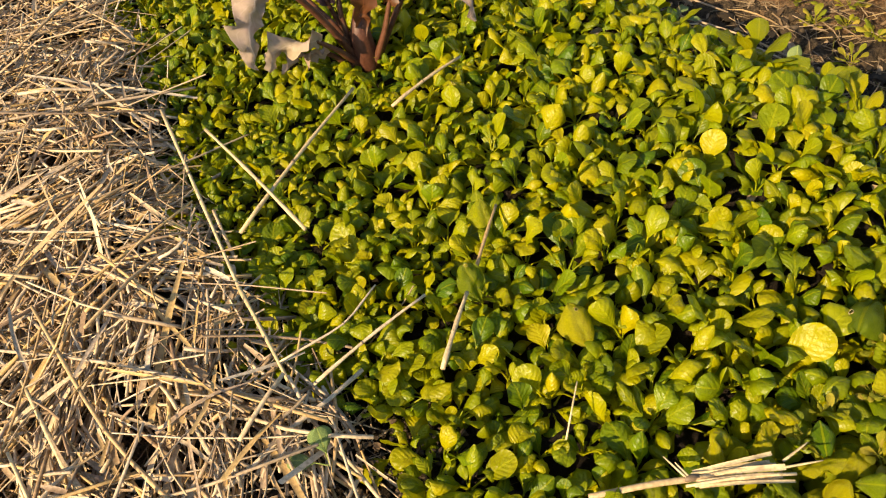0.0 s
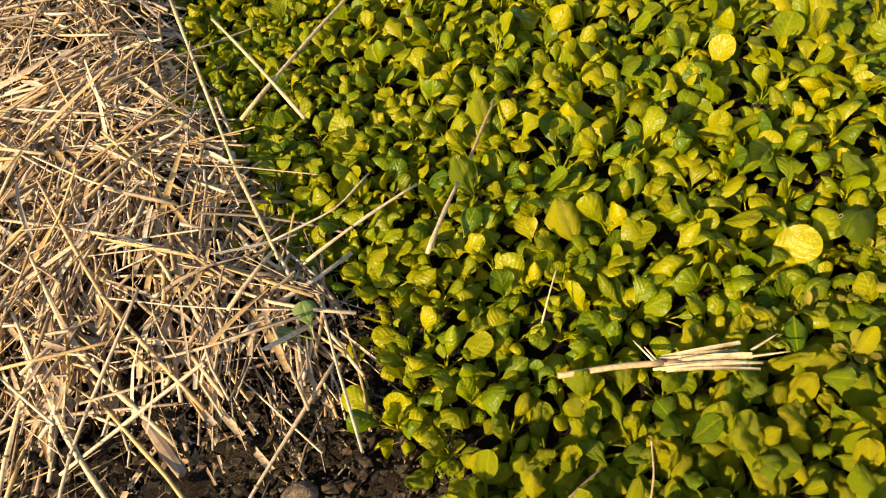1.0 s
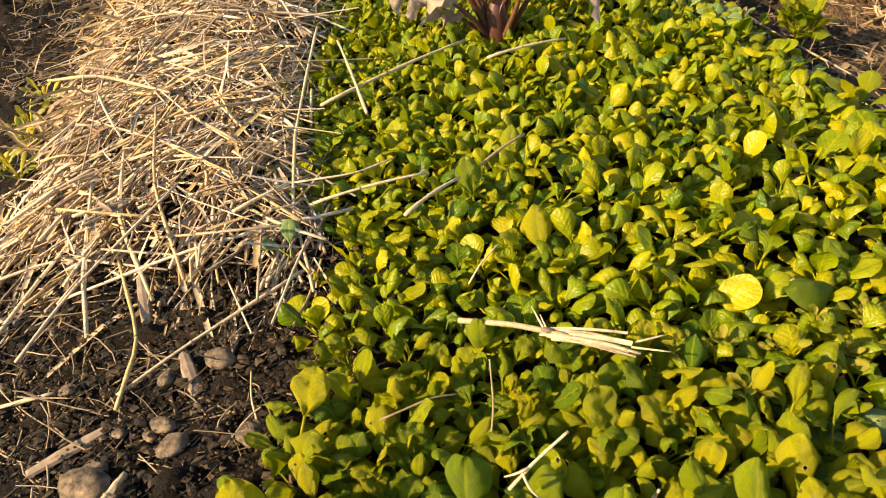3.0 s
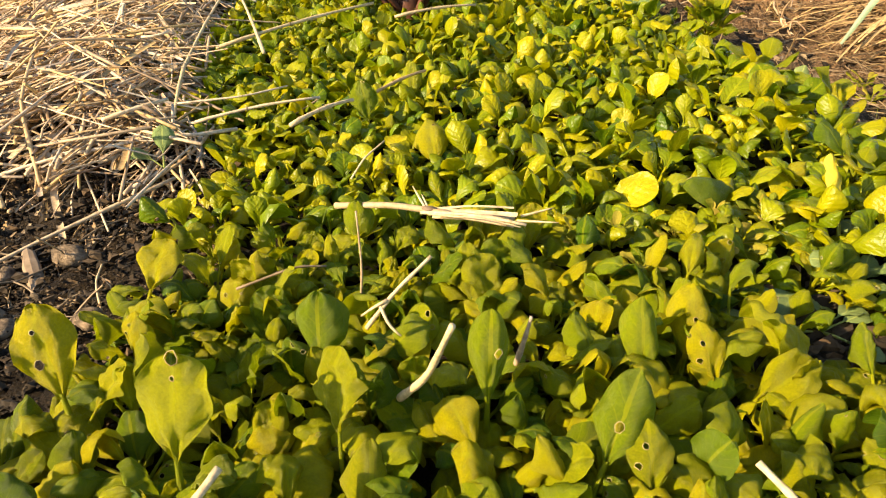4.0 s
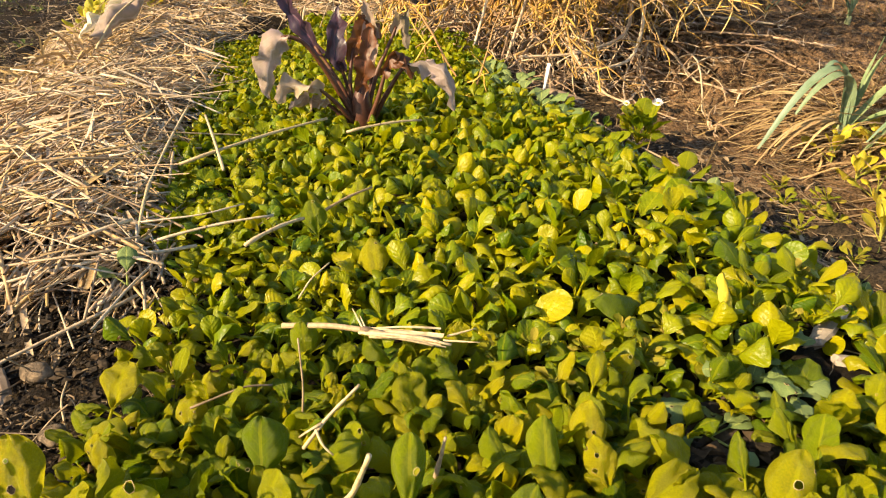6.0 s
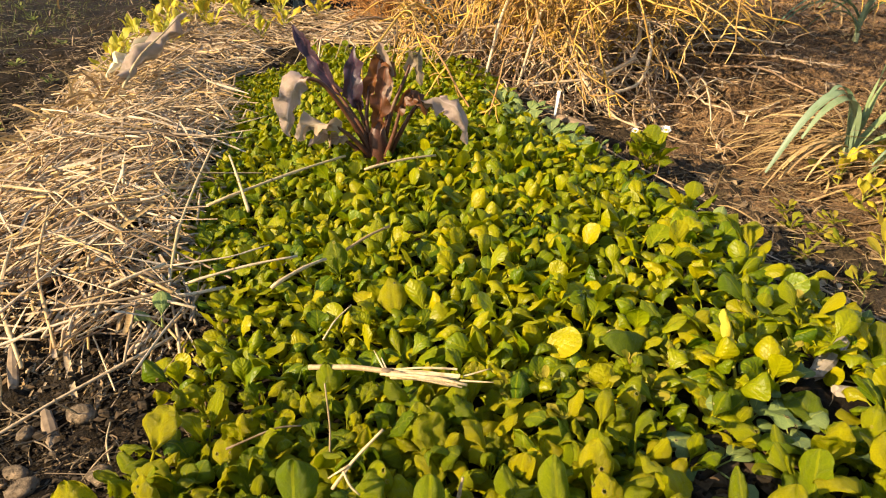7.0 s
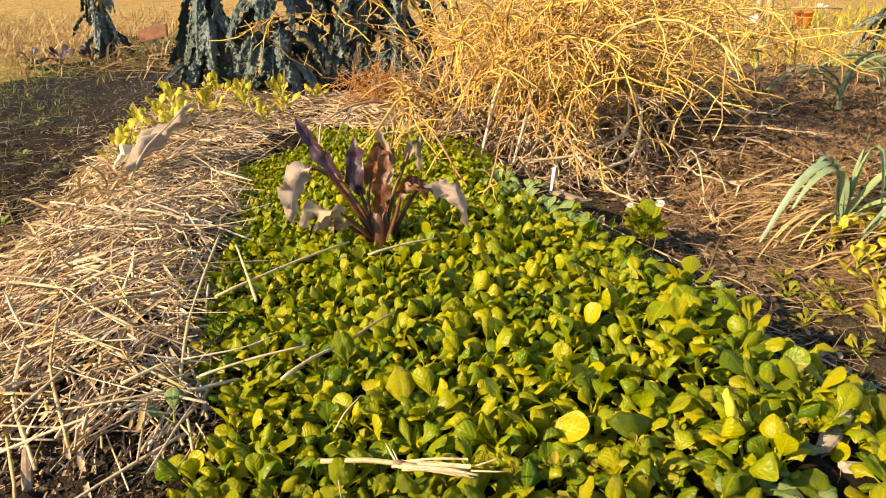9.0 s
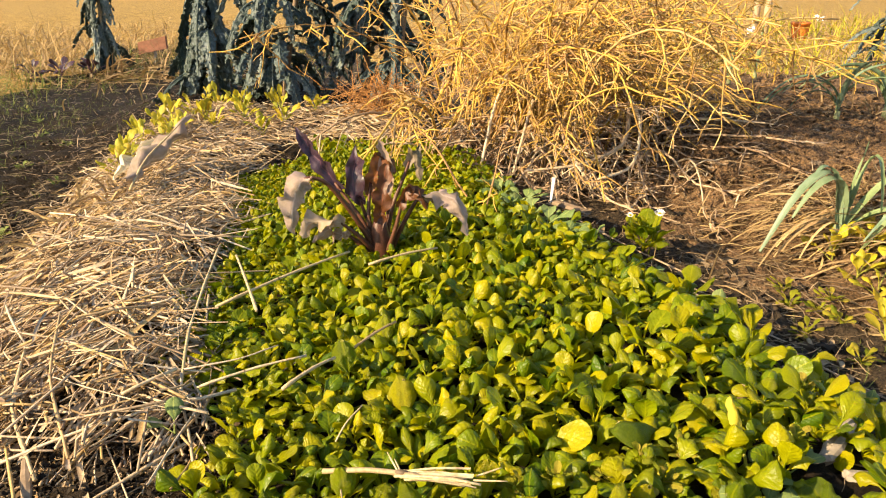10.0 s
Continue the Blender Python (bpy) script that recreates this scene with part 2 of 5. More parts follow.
class Soup:
    """Many loose pieces gathered into one mesh."""

    def __init__(self):
        self.v, self.uv, self.count = [], [], 0
        self.quads, self.quad_slots, self.others, self.other_slots = [], [], [], []

    def add(self, verts, faces, uvs=None, slot=0):
        if not isinstance(faces, np.ndarray):
            odd = [fc for fc in faces if len(fc) != 4]
            self.others += [[i + self.count for i in fc] for fc in odd]
            self.other_slots += [slot] * len(odd)
            faces = np.array([fc for fc in faces if len(fc) == 4], int).reshape(-1, 4)
        self.quads.append(faces + self.count)
        self.quad_slots.append(np.full(len(faces), slot) if isinstance(slot, int) else np.array(slot))
        self.v.append(np.asarray(verts, float))
        self.uv.append(np.zeros((len(verts), 2)) if uvs is None else np.asarray(uvs, float))
        self.count += len(verts)

    def mesh(self, name, *materials, flat=False):
        me = bpy.data.meshes.new(name)
        v, quads = np.concatenate(self.v), np.concatenate(self.quads)
        loops = np.concatenate([quads.ravel(), np.array([i for fc in self.others for i in fc], int)]).astype(np.int32)
        sizes = np.concatenate([np.full(len(quads), 4), np.array([len(fc) for fc in self.others], int)])
        starts = np.concatenate([[0], np.cumsum(sizes)[:-1]]).astype(np.int32)
        me.vertices.add(len(v))
        me.vertices.foreach_set("co", v.astype(np.float32).ravel())
        me.loops.add(len(loops))
        me.loops.foreach_set("vertex_index", loops)
        me.polygons.add(len(sizes))
        me.polygons.foreach_set("loop_start", starts)
        for m in materials:
            me.materials.append(m)
        me.polygons.foreach_set("material_index", np.concatenate(self.quad_slots + [np.array(self.other_slots, int)]).astype(np.int32))
        me.polygons.foreach_set("use_smooth", np.full(len(sizes), not flat))
        layer = me.uv_layers.new(name="UVMap")
        layer.data.foreach_set("uv", np.concatenate(self.uv)[loops].astype(np.float32).ravel())
        me.update(calc_edges=True)
        me.validate()
        return me


QUADS = {}


def cross(a, b):
    a, b = np.broadcast_arrays(a, b)
    return np.stack([a[..., 1] * b[..., 2] - a[..., 2] * b[..., 1], a[..., 2] * b[..., 0] - a[..., 0] * b[..., 2], a[..., 0] * b[..., 1] - a[..., 1] * b[..., 0]], -1)


def tube(points, radii, sides=5, cap=True, phase=0.0):
    """A round stalk along points."""
    p = np.asarray(points, float)
    n = len(p)
    r = np.broadcast_to(np.asarray(radii, float), (n,))
    d = np.gradient(p, axis=0)
    d /= np.linalg.norm(d, axis=1)[:, None] + 1e-12
    up = np.array([0.13, 0.21, 1.0]) if abs(d[0, 2]) < 0.85 else np.array([1.0, 0.1, 0.1])
    a = cross(d, up)
    a /= np.linalg.norm(a, axis=1)[:, None]
    b = cross(d, a)
    w = phase + np.arange(sides) * 2 * math.pi / sides
    ring = p[:, None] + r[:, None, None] * (np.cos(w)[None, :, None] * a[:, None] + np.sin(w)[None, :, None] * b[:, None])
    if (n, sides) not in QUADS:
        QUADS[n, sides] = np.array([(i * sides + j, i * sides + (j + 1) % sides, (i + 1) * sides + (j + 1) % sides, (i + 1) * sides + j) for i in range(n - 1) for j in range(sides)])
    faces = QUADS[n, sides]
    if cap:
        faces = faces.tolist() + [tuple(range(sides))[::-1], tuple((n - 1) * sides + j for j in range(sides))]
    uv = np.stack([np.tile(np.arange(sides) / sides, n), np.repeat(np.linspace(0, 1, n), sides)], 1)
    return ring.reshape(-1, 3), faces, uv


def strap(points, widths, fold=0.3, across=4, twist=0.0, side=None, ripple=0.0):
    """A long leaf along points, folded along its middle."""
    p = np.asarray(points, float)
    n = len(p)
    w = np.broadcast_to(np.asarray(widths, float), (n,))
    d = np.gradient(p, axis=0)
    d /= np.linalg.norm(d, axis=1)[:, None] + 1e-12
    s = cross(d, np.array([0.02, 0.03, 1.0])) if side is None else np.broadcast_to(np.asarray(side, float), p.shape)
    s = s - d * np.sum(s * d, 1)[:, None]
    s /= np.linalg.norm(s, axis=1)[:, None] + 1e-9
    up = cross(s, d)
    ang = twist * np.linspace(0, 1, n)
    s2 = s * np.cos(ang)[:, None] + up * np.sin(ang)[:, None]
    up2 = cross(s2, d)
    c = np.linspace(-1, 1, across + 1)
    lift = np.abs(c)[None, :] * fold + ripple * np.sin(np.arange(n) * 2.1)[:, None] * (c ** 2)[None, :] * np.sign(c)[None, :]
    v = p[:, None] + 0.5 * w[:, None, None] * (c[None, :, None] * s2[:, None] + lift[:, :, None] * up2[:, None])
    m = across + 1
    if (n, -m) not in QUADS:
        QUADS[n, -m] = np.array([(i * m + j, i * m + j + 1, (i + 1) * m + j + 1, (i + 1) * m + j) for i in range(n - 1) for j in range(across)])
    faces = QUADS[n, -m]
    uv = np.stack([np.tile((c + 1) / 2, n), np.repeat(np.linspace(0, 1, n), m)], 1)
    return v.reshape(-1, 3), faces, uv


def arc(start, heading, length, bend, n=6, wobble=0.0):
    """Points along a stalk that starts with a heading and bends towards a direction."""
    p, d = Vector(start), Vector(heading).normalized()
    out = [tuple(p)]
    for _ in range(n - 1):
        d = (d + Vector(bend) / (n - 1) + Vector((rnd.gauss(0, wobble), rnd.gauss(0, wobble), rnd.gauss(0, wobble)))).normalized()
        p = p + d * length / (n - 1)
        out.append(tuple(p))
    return out


def bent(points, n=9):
    p = np.array(points, float)
    t, f = np.linspace(0, 1, len(p)), np.linspace(0, 1, n)
    q = np.stack([np.interp(f, t, p[:, i]) for i in range(3)], 1)
    q[1:-1] = (q[:-2] + q[1:-1] * 2 + q[2:]) / 4
    return q


def bulk(name, soup, *materials, flat=False):
    return new(name, soup.mesh(name, *materials, flat=flat))


def part(name, data, parent, label=""):
    """One mesh under a thing or under a part of it."""
    ob = new(name, data)
    ob.parent = parent
    return tagged(ob, label)


def piece(name, made, material, parent, label="", flat=False):
    s = Soup()
    s.add(*made)
    return part(name, s.mesh(name, material, flat=flat), parent, label)


def thing(name, place, label, category, group=""):
    ob = new(name)
    ob.matrix_basis = Matrix.Translation(place)
    ob.empty_display_size = 0.02
    return tagged(ob, label, category, group)

# ---- ground ----


def spread(lo, hi, step, reach, growth):
    mid = list(np.arange(lo, hi, step))
    out, s = [], step
    v = hi
    while v < reach:
        out.append(v)
        s *= growth
        v += s
    back, s, v = [], step, lo - step
    while v > -reach:
        back.append(v)
        s *= growth
        v -= s
    return np.array(back[::-1] + mid + out)


def build_ground():
    xs, ys = spread(-1.1, 1.9, 0.0095, 400, 1.14), spread(-0.5, 2.4, 0.0095, 400, 1.11)
    gx, gy = np.meshgrid(xs, ys)
    near = smooth(6, 3, np.abs(gy)) * smooth(6, 3, np.abs(gx))
    z = land(gx, gy)
    z = z + near * (0.010 * vnoise(gx, gy, 0.06) + 0.011 * np.abs(vnoise(gx, gy, 0.034)) + 0.012 * np.abs(vnoise(gx + 5, gy, 0.021)) + 0.008 * vnoise(gx, gy, 0.0125) - 0.006)
    z = np.where(np.hypot(gx, gy) > 20, 0, z)
    nx, ny = len(xs), len(ys)
    verts = np.stack([gx, gy, z], 2).reshape(-1, 3)
    i = (np.arange(ny - 1)[:, None] * nx + np.arange(nx - 1)[None]).ravel()
    faces = np.stack([i, i + 1, i + nx + 1, i + nx], 1)
    me = bpy.data.meshes.new("ground")
    me.from_pydata(verts.tolist(), [], faces.tolist())
    cx, cy = verts[faces].mean(1)[:, 0], verts[faces].mean(1)[:, 1]
    u = cx + 0.3 * cy
    edge = 0.25 * vnoise(cx, cy, 0.5)
    slot = np.zeros(len(faces), int)
    slot[(u > 0.90 + 0.2 * edge)] = 3
    slot[(u > 1.32 + 0.25 * edge)] = 1
    field = (cx < -2.75 - 0.10 * (cy - 5) + edge * 1.6) & (cy > 4.2 + edge) | (cy > 6.0 + edge) & (cx > -0.5) | (cy > 7.5 + 3 * edge) | (cx < -4.5)
    slot[field] = 2
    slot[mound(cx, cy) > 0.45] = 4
    for m in (SOIL, CLAY, FIELD, TRODDEN, CHAFF):
        me.materials.append(m)
    me.polygons.foreach_set("material_index", slot)
    me.polygons.foreach_set("use_smooth", [True] * len(faces))
    tagged(new("ground", me), "dark crumbly garden soil raised into vegetable beds", "ground", kind="structure")


build_ground()


def lump(radius, seed, squash=0.7, rough=0.25, detail=1):
    bm = bmesh.new()
    bmesh.ops.create_icosphere(bm, subdivisions=detail, radius=1.0)
    for v in bm.verts:
        n = noise.noise(v.co * 1.3 + Vector((seed * 3.7, seed * 1.9, 0)))
        v.co *= radius * (1 + rough * 2 * n)
        v.co.z *= squash
    vs = np.array([tuple(v.co) for v in bm.verts])
    fs = [tuple(v.index for v in f.verts) for f in bm.faces]
    bm.free()
    return vs, fs


# crumbs of soil on the bare places
CRUMBS = [lump(1.0, k, 0.7, 0.75) for k in range(12)]


def scatter_crumbs():
    s = Soup()
    spots = [(-0.14, 0.16, 0.15, 0.13, 120, 0.0036), (0.59, 0.155, 0.05, 0.05, 260, 0.005), (1.0, 0.6, 0.12, 0.4, 500, 0.006), (-0.95, 1.7, 0.35, 0.7, 1500, 0.005),
             (1.35, 1.8, 0.2, 0.4, 2600, 0.0065), (1.7, 2.4, 0.4, 0.7, 1800, 0.009)]
    # the bare patch in front of the mulch is all crumbs
    for k in range(11000):
        x, y = rnd.uniform(-0.44, 0.14), rnd.uniform(-0.08, 0.40)
        v, f = CRUMBS[rnd.randrange(12)]
        r = 0.0016 * rnd.uniform(0.5, 1.0) if k % 6 else 0.0022 + 0.0030 * rnd.random() ** 2
        s.add(v * (r * rnd.uniform(0.7, 1.4), r, r) + (x, y, float(land(x, y)) + 0.007 + 0.010 * rnd.random()), f)
    for cx, cy, sx, sy, n, size in spots:
        for _ in range(n):
            x, y = cx + rnd.gauss(0, sx), cy + rnd.gauss(0, sy)
            v, f = CRUMBS[rnd.randrange(12)]
            r = size * rnd.uniform(0.35, 1.0) ** 3 * 2.6
            s.add(v * (r * rnd.uniform(0.7, 1.4), r, r) + (x, y, float(land(x, y)) + 0.005), f, None, 1 if x + 0.3 * y > 1.42 else 0)
    tagged(bulk("soil_crumbs", s, CLOD, CLAY, flat=True), "loose crumbs and clods of dark soil", "soil", kind="stuff")


scatter_crumbs()

# ---- spinach ----


def blade(seed, slim=0.68, curl=0.7, roll=0.35, holes=0, pucker=0.03, stalk=0.55, nu=10, nv=16, bites=()):
    """A spoon-shaped leaf on its stalk: along +y, one unit of blade long."""
    r = random.Random(seed)
    v, uv, faces, slots, line = [], [], [], [], []
    ang, y, z, last = 0.15, 0.0, 0.0, 0.0
    skew, wave, beat = r.uniform(-0.35, 0.35), r.uniform(0.05, 0.32), r.uniform(6, 12)
    broad, taper, droop = r.uniform(0.54, 0.70), r.uniform(0.95, 1.4), r.choice((-0.25, 0.15, 0.35, 0.55))
    for i in range(nv + 1):
        t = math.sin(0.5 * math.pi * i / nv) if i < nv else 1.0
        y += math.cos(ang) * (t - last)
        z += math.sin(ang) * (t - last)
        last = t
        ang = 0.18 * (1 - t) - curl * t ** 1.6
        line.append((t, y, z, ang))
    for t, py, pz, an in line:
        wide = math.sin(0.5 * math.pi * min(1.0, t / broad)) ** taper if t < broad else math.sqrt(max(0.0, 1 - ((t - broad) / (1.0 - broad)) ** 2.3))
        half = slim * 0.5 * wide
        half = max(half, 0.03)
        bow = roll * (0.55 + 0.6 * t) + 1e-3
        for j in range(nu + 1):
            c = -1 + 2 * j / nu
            lift = half * (math.cos(bow * c) - 1) / bow
            spread = math.sin(bow * c) / bow
            lift += pucker * (noise.noise(Vector((c * 1.9, t * 4.5, seed * 1.31))) + 0.6 * noise.noise(Vector((c * 4.5, t * 9.0, seed * 2.3))))
            lift += (0.3 if nv > 11 else 0.0) * pucker * math.sin((t - abs(c) * 0.25) * (20 + seed * 7 % 11) + seed) * min(1, 2 * abs(c))
            lift += wave * half * abs(c) ** 3 * math.sin(t * beat + (1.3 if c > 0 else 0.0) + seed)
            lift -= droop * half * abs(c) ** 5
            lift -= 0.045 * math.exp(-(c / 0.16) ** 2) * (1 - 0.6 * t)
            edge = 1 + 0.06 * noise.noise(Vector((t * 4, math.copysign(3, c), seed * 0.7)))
            sx = half * spread * edge + skew * 0.22 * t * t
            v.append((sx, py - lift * math.sin(an), pz + lift * math.cos(an)))
            uv.append((0.5 + 0.5 * c, t))
    m = nu + 1
    gone, rims = {}, []
    for i, j, wide in list(bites) + [(r.randrange(4, nv - 3), r.randrange(2, nu - 1), 0.0) for _ in range(holes)]:
        if any((i + a, j + b) in gone for a in (-2, -1, 0, 1) for b in (-2, -1, 0, 1)):
            continue
        for a, b in ((-1, -1), (-1, 0), (0, -1), (0, 0)):
            gone[(i + a, j + b)] = True
        ring = [(i + a) * m + j + b for a, b in ((-1, -1), (-1, 0), (-1, 1), (0, 1), (1, 1), (1, 0), (1, -1), (0, -1))]
        mid = Vector(v[i * m + j])
        size = wide or r.uniform(0.022, 0.06)
        for q in ring:
            v[q] = tuple(mid + (Vector(v[q]) - mid).normalized() * size * r.uniform(0.92, 1.08))
        rims.append([v[q] for q in ring] + [v[ring[0]]])
    if holes > 1:
        i, j = r.randrange(nv // 2, nv - 2), r.choice([0, nu - 1])
        gone[(i, j)] = gone[(i + 1, j)] = True
    for i in range(nv):
        for j in range(nu):
            if (i, j) not in gone:
                faces.append((i * m + j, i * m + j + 1, (i + 1) * m + j + 1, (i + 1) * m + j))
                slots.append(0)
    for loop in rims:
        tv, tf, tuv = tube(loop, 0.005, 3, False)
        base = len(v)
        v += [tuple(q) for q in tv]
        faces += [tuple(q + base for q in fc) for fc in tf.tolist()]
        slots += [1] * len(tf)
        uv += [(0.5, 0.0)] * len(tv)
    # the stalk, from the root to the blade
    pts = [(0, -stalk, -0.16 * stalk), (0, -stalk * 0.5, -0.06 * stalk), (0, 0.05, 0.0)]
    tv, tf, tuv = tube(pts, [0.045, 0.035, 0.028], 4, False)
    base = len(v)
    v += [tuple(q) for q in tv]
    faces += [tuple(q + base for q in fc) for fc in tf.tolist()]
    slots += [0] * len(tf)
    uv += [(0.5, 0.0)] * len(tv)
    v = np.array(v)
    v[:, 1] += stalk
    v[:, 2] += 0.16 * stalk
    return v, np.array(faces), uv, slots


LEAVES, HOLED = [], []
for k in range(36):
    s = Soup()
    s.add(*blade(k, rnd.uniform(0.62, 0.94), (0.2, 0.7, 1.1, 1.6, 2.3)[k % 5], (-0.7, 0.7, 1.0, 1.4, 1.9, 0.5, 2.3)[k % 7], 0, rnd.choice((0.04, 0.06, 0.085)), rnd.uniform(0.35, 0.8)))
    LEAVES.append(s.mesh("leaf", SPINACH, RIM))
for k in range(12):
    s = Soup()
    s.add(*blade(40 + k, rnd.uniform(0.66, 0.86), rnd.uniform(0.3, 1.5), rnd.uniform(0.6, 1.7), 1 + k % 3, 0.06, rnd.uniform(0.35, 0.6), 12, 16))
    HOLED.append(s.mesh("leaf", SPINACH, RIM))
FAR = [blade(70 + k, rnd.uniform(0.64, 0.92), (0.3, 0.8, 1.3, 2.0)[k % 4], (-0.5, 0.6, 1.0, 1.5, 2.0)[k % 5], 0, 0.05, rnd.uniform(0.35, 0.7), 6, 9) for k in range(28)]


def leaf_size(x, y):
    u = x + 0.3 * y
    near = float(smooth(0.32, -0.06, y))
    return 0.0275 + max(0.009 * float(smooth(0.22, 0.55, u)), 0.005 * near) + 0.0085 * near - 0.003 * float(smooth(0.6, 0.9, y)) - 0.010 * float(smooth(1.0, 1.45, y))


def green_edge(y):
    """Where the greens begin and end across the bed."""
    lo = float(np.interp(y, (-0.45, 0.0, 0.06, 0.10, 0.185, 0.27, 0.31, 0.44, 0.48, 0.72, 0.95, 1.25, 1.60, 1.70, 1.85), (-0.04, 0.08, 0.105, 0.13, 0.15, 0.145, 0.18, 0.18, 0.105, 0.12, 0.185, 0.215, 0.20, 0.33, 0.45))) + 0.012 * math.sin(y * 43.0)
    hi = float(np.interp(y, (0.0, 0.90, 1.05, 1.20, 1.50, 1.80, 1.95), (0.96, 0.975, 0.93, 0.87, 0.90, 0.94, 0.86))) + 0.018 * math.sin(y * 17.0 + 1) + 0.012 * math.sin(y * 41.0)
    return lo, hi


def green_here(x, y):
    if not -0.45 < y < 2.02:
        return 0.0
    lo, hi = green_edge(y)
    u = x + 0.3 * y
    if not lo < u < hi:
        return 0.0
    bare = math.exp(-((x - 0.59) ** 2 + (y - 0.155) ** 2) / 0.0045) + 0.8 * math.exp(-((x - 0.76) ** 2 + (y - 0.30) ** 2) / 0.004) + math.exp(-((x - 0.705) ** 2 + (y - 0.215) ** 2) / 0.0018) + math.exp(-((x - 0.72) ** 2 + (y - 0.34) ** 2) / 0.0012)
    if bare > 0.4 or math.hypot(x - 0.205, y - 0.88) < 0.03:
        return 0.0
    return 1.0


def leaf_pose(az, el, twist, size):
    return pose(0, 0, 0, 0, 0, az) @ pose(0, 0, 0, el, 0, 0) @ pose(0, 0, 0, 0, twist, 0) @ Matrix.Scale(size, 4)


def plant_spots():
    cell, grid, out = 0.04, {}, []
    for _ in range(40000):
        y = rnd.uniform(-0.45, 2.02)
        x = rnd.uniform(-0.15, 1.1) - 0.3 * y
        if not green_here(x, y):
            continue
        gap = leaf_size(x, y) * (0.98 - 0.14 * smooth(0.3, 0.0, y))
        if x + 0.3 * y > 0.74 and y < 0.95 and rnd.random() < 0.75:
            gap *= 1.5 + 0.9 * smooth(0.74, 0.9, x + 0.3 * y)
        i, j = int(x / cell + 50), int(y / cell + 50)
        if any(math.hypot(x - a, y - b) < gap for p in range(i - 2, i + 3) for q in range(j - 2, j + 3) for a, b in grid.get((p, q), ())):
            continue
        grid.setdefault((i, j), []).append((x, y))
        out.append((x, y))
    return out


def grow_spinach():
    far = Soup()
    for number, (x, y) in enumerate(sorted(plant_spots(), key=lambda p: p[1])):
        size, z = leaf_size(x, y), float(land(x, y))
        n = rnd.randint(8, 11)
        # the outer rows sprawl
        flat = 1.0 - 0.35 * float(smooth(0.70, 0.92, x + 0.3 * y))
        turn = rnd.uniform(0, 360)
        single = number < 300
        if single:
            chewed = rnd.random() < 0.35
            words = ("large " if size > 0.046 else "small " if size < 0.033 else "") + "young spinach plant with " + ("hole-chewed" if chewed else "glossy") + " yellow-green leaves"
            plant = thing("spinach_plant", (x, y, z), words, "spinach plant", "spinach plants in the bed")
        low = 3 if single else 1
        for k in range(-low, n):
            az = turn + k * 137.5 + rnd.gauss(0, 18)
            inner = max(0, k) / n
            # the first few are small leaves close to the soil
            el = (20 + 44 * inner) * flat + rnd.gauss(0, 16) if k >= 0 else rnd.uniform(2, 25)
            s = size * rnd.choice((0.7, 0.85, 1.0, 1.12, 1.28)) * rnd.uniform(0.9, 1.1) * (1.0 - 0.25 * inner) * (1.0 if k >= 0 else 0.75)
            m = Matrix.Translation((0, 0, rnd.uniform(0.0, 0.4) * size)) @ leaf_pose(az, el, rnd.gauss(0, 28), s)
            if single:
                ob = part("leaf", rnd.choice(HOLED) if chewed and rnd.random() < 0.4 else rnd.choice(LEAVES), plant)
                ob.matrix_basis = m
            else:
                v, f, uv, slots = rnd.choice(FAR)
                mm = np.array(Matrix.Translation((x, y, z)) @ m)
                far.add(v @ mm[:3, :3].T + mm[:3, 3], f, uv)
    tagged(bulk("spinach_carpet", far, SPINACH), "dense carpet of small yellow-green spinach leaves", "spinach", kind="stuff")


grow_spinach()

# ---- straw mulch ----


def straw_piece(x, y, z, az, length, radius, tilt=0.0, bend=0.0, ribbon=False):
    a = math.radians(az)
    d = np.array([math.cos(a) * math.cos(tilt), math.sin(a) * math.cos(tilt), math.sin(tilt)])
    n = np.array([-math.sin(a), math.cos(a), 0])
    t = np.linspace(-0.5, 0.5, 4)
    pts = np.array([x, y, z]) + t[:, None] * length * d + (bend * length * (0.25 - t ** 2))[:, None] * (n + np.array([0, 0, 0.5]))
    # keep it above the soil
    pts[:, 2] = np.maximum(pts[:, 2], land(pts[:, 0], pts[:, 1]) + radius)
    if ribbon:
        return strap(pts, [radius * 2.6, radius * 3, radius * 3, radius * 1.6], 0.35, 2, rnd.gauss(0, 0.8))
    return tube(pts, [radius, radius * 1.02, radius * 0.98, radius * 0.9], 5 if radius > 0.0012 else 4, radius > 0.0016, rnd.random())


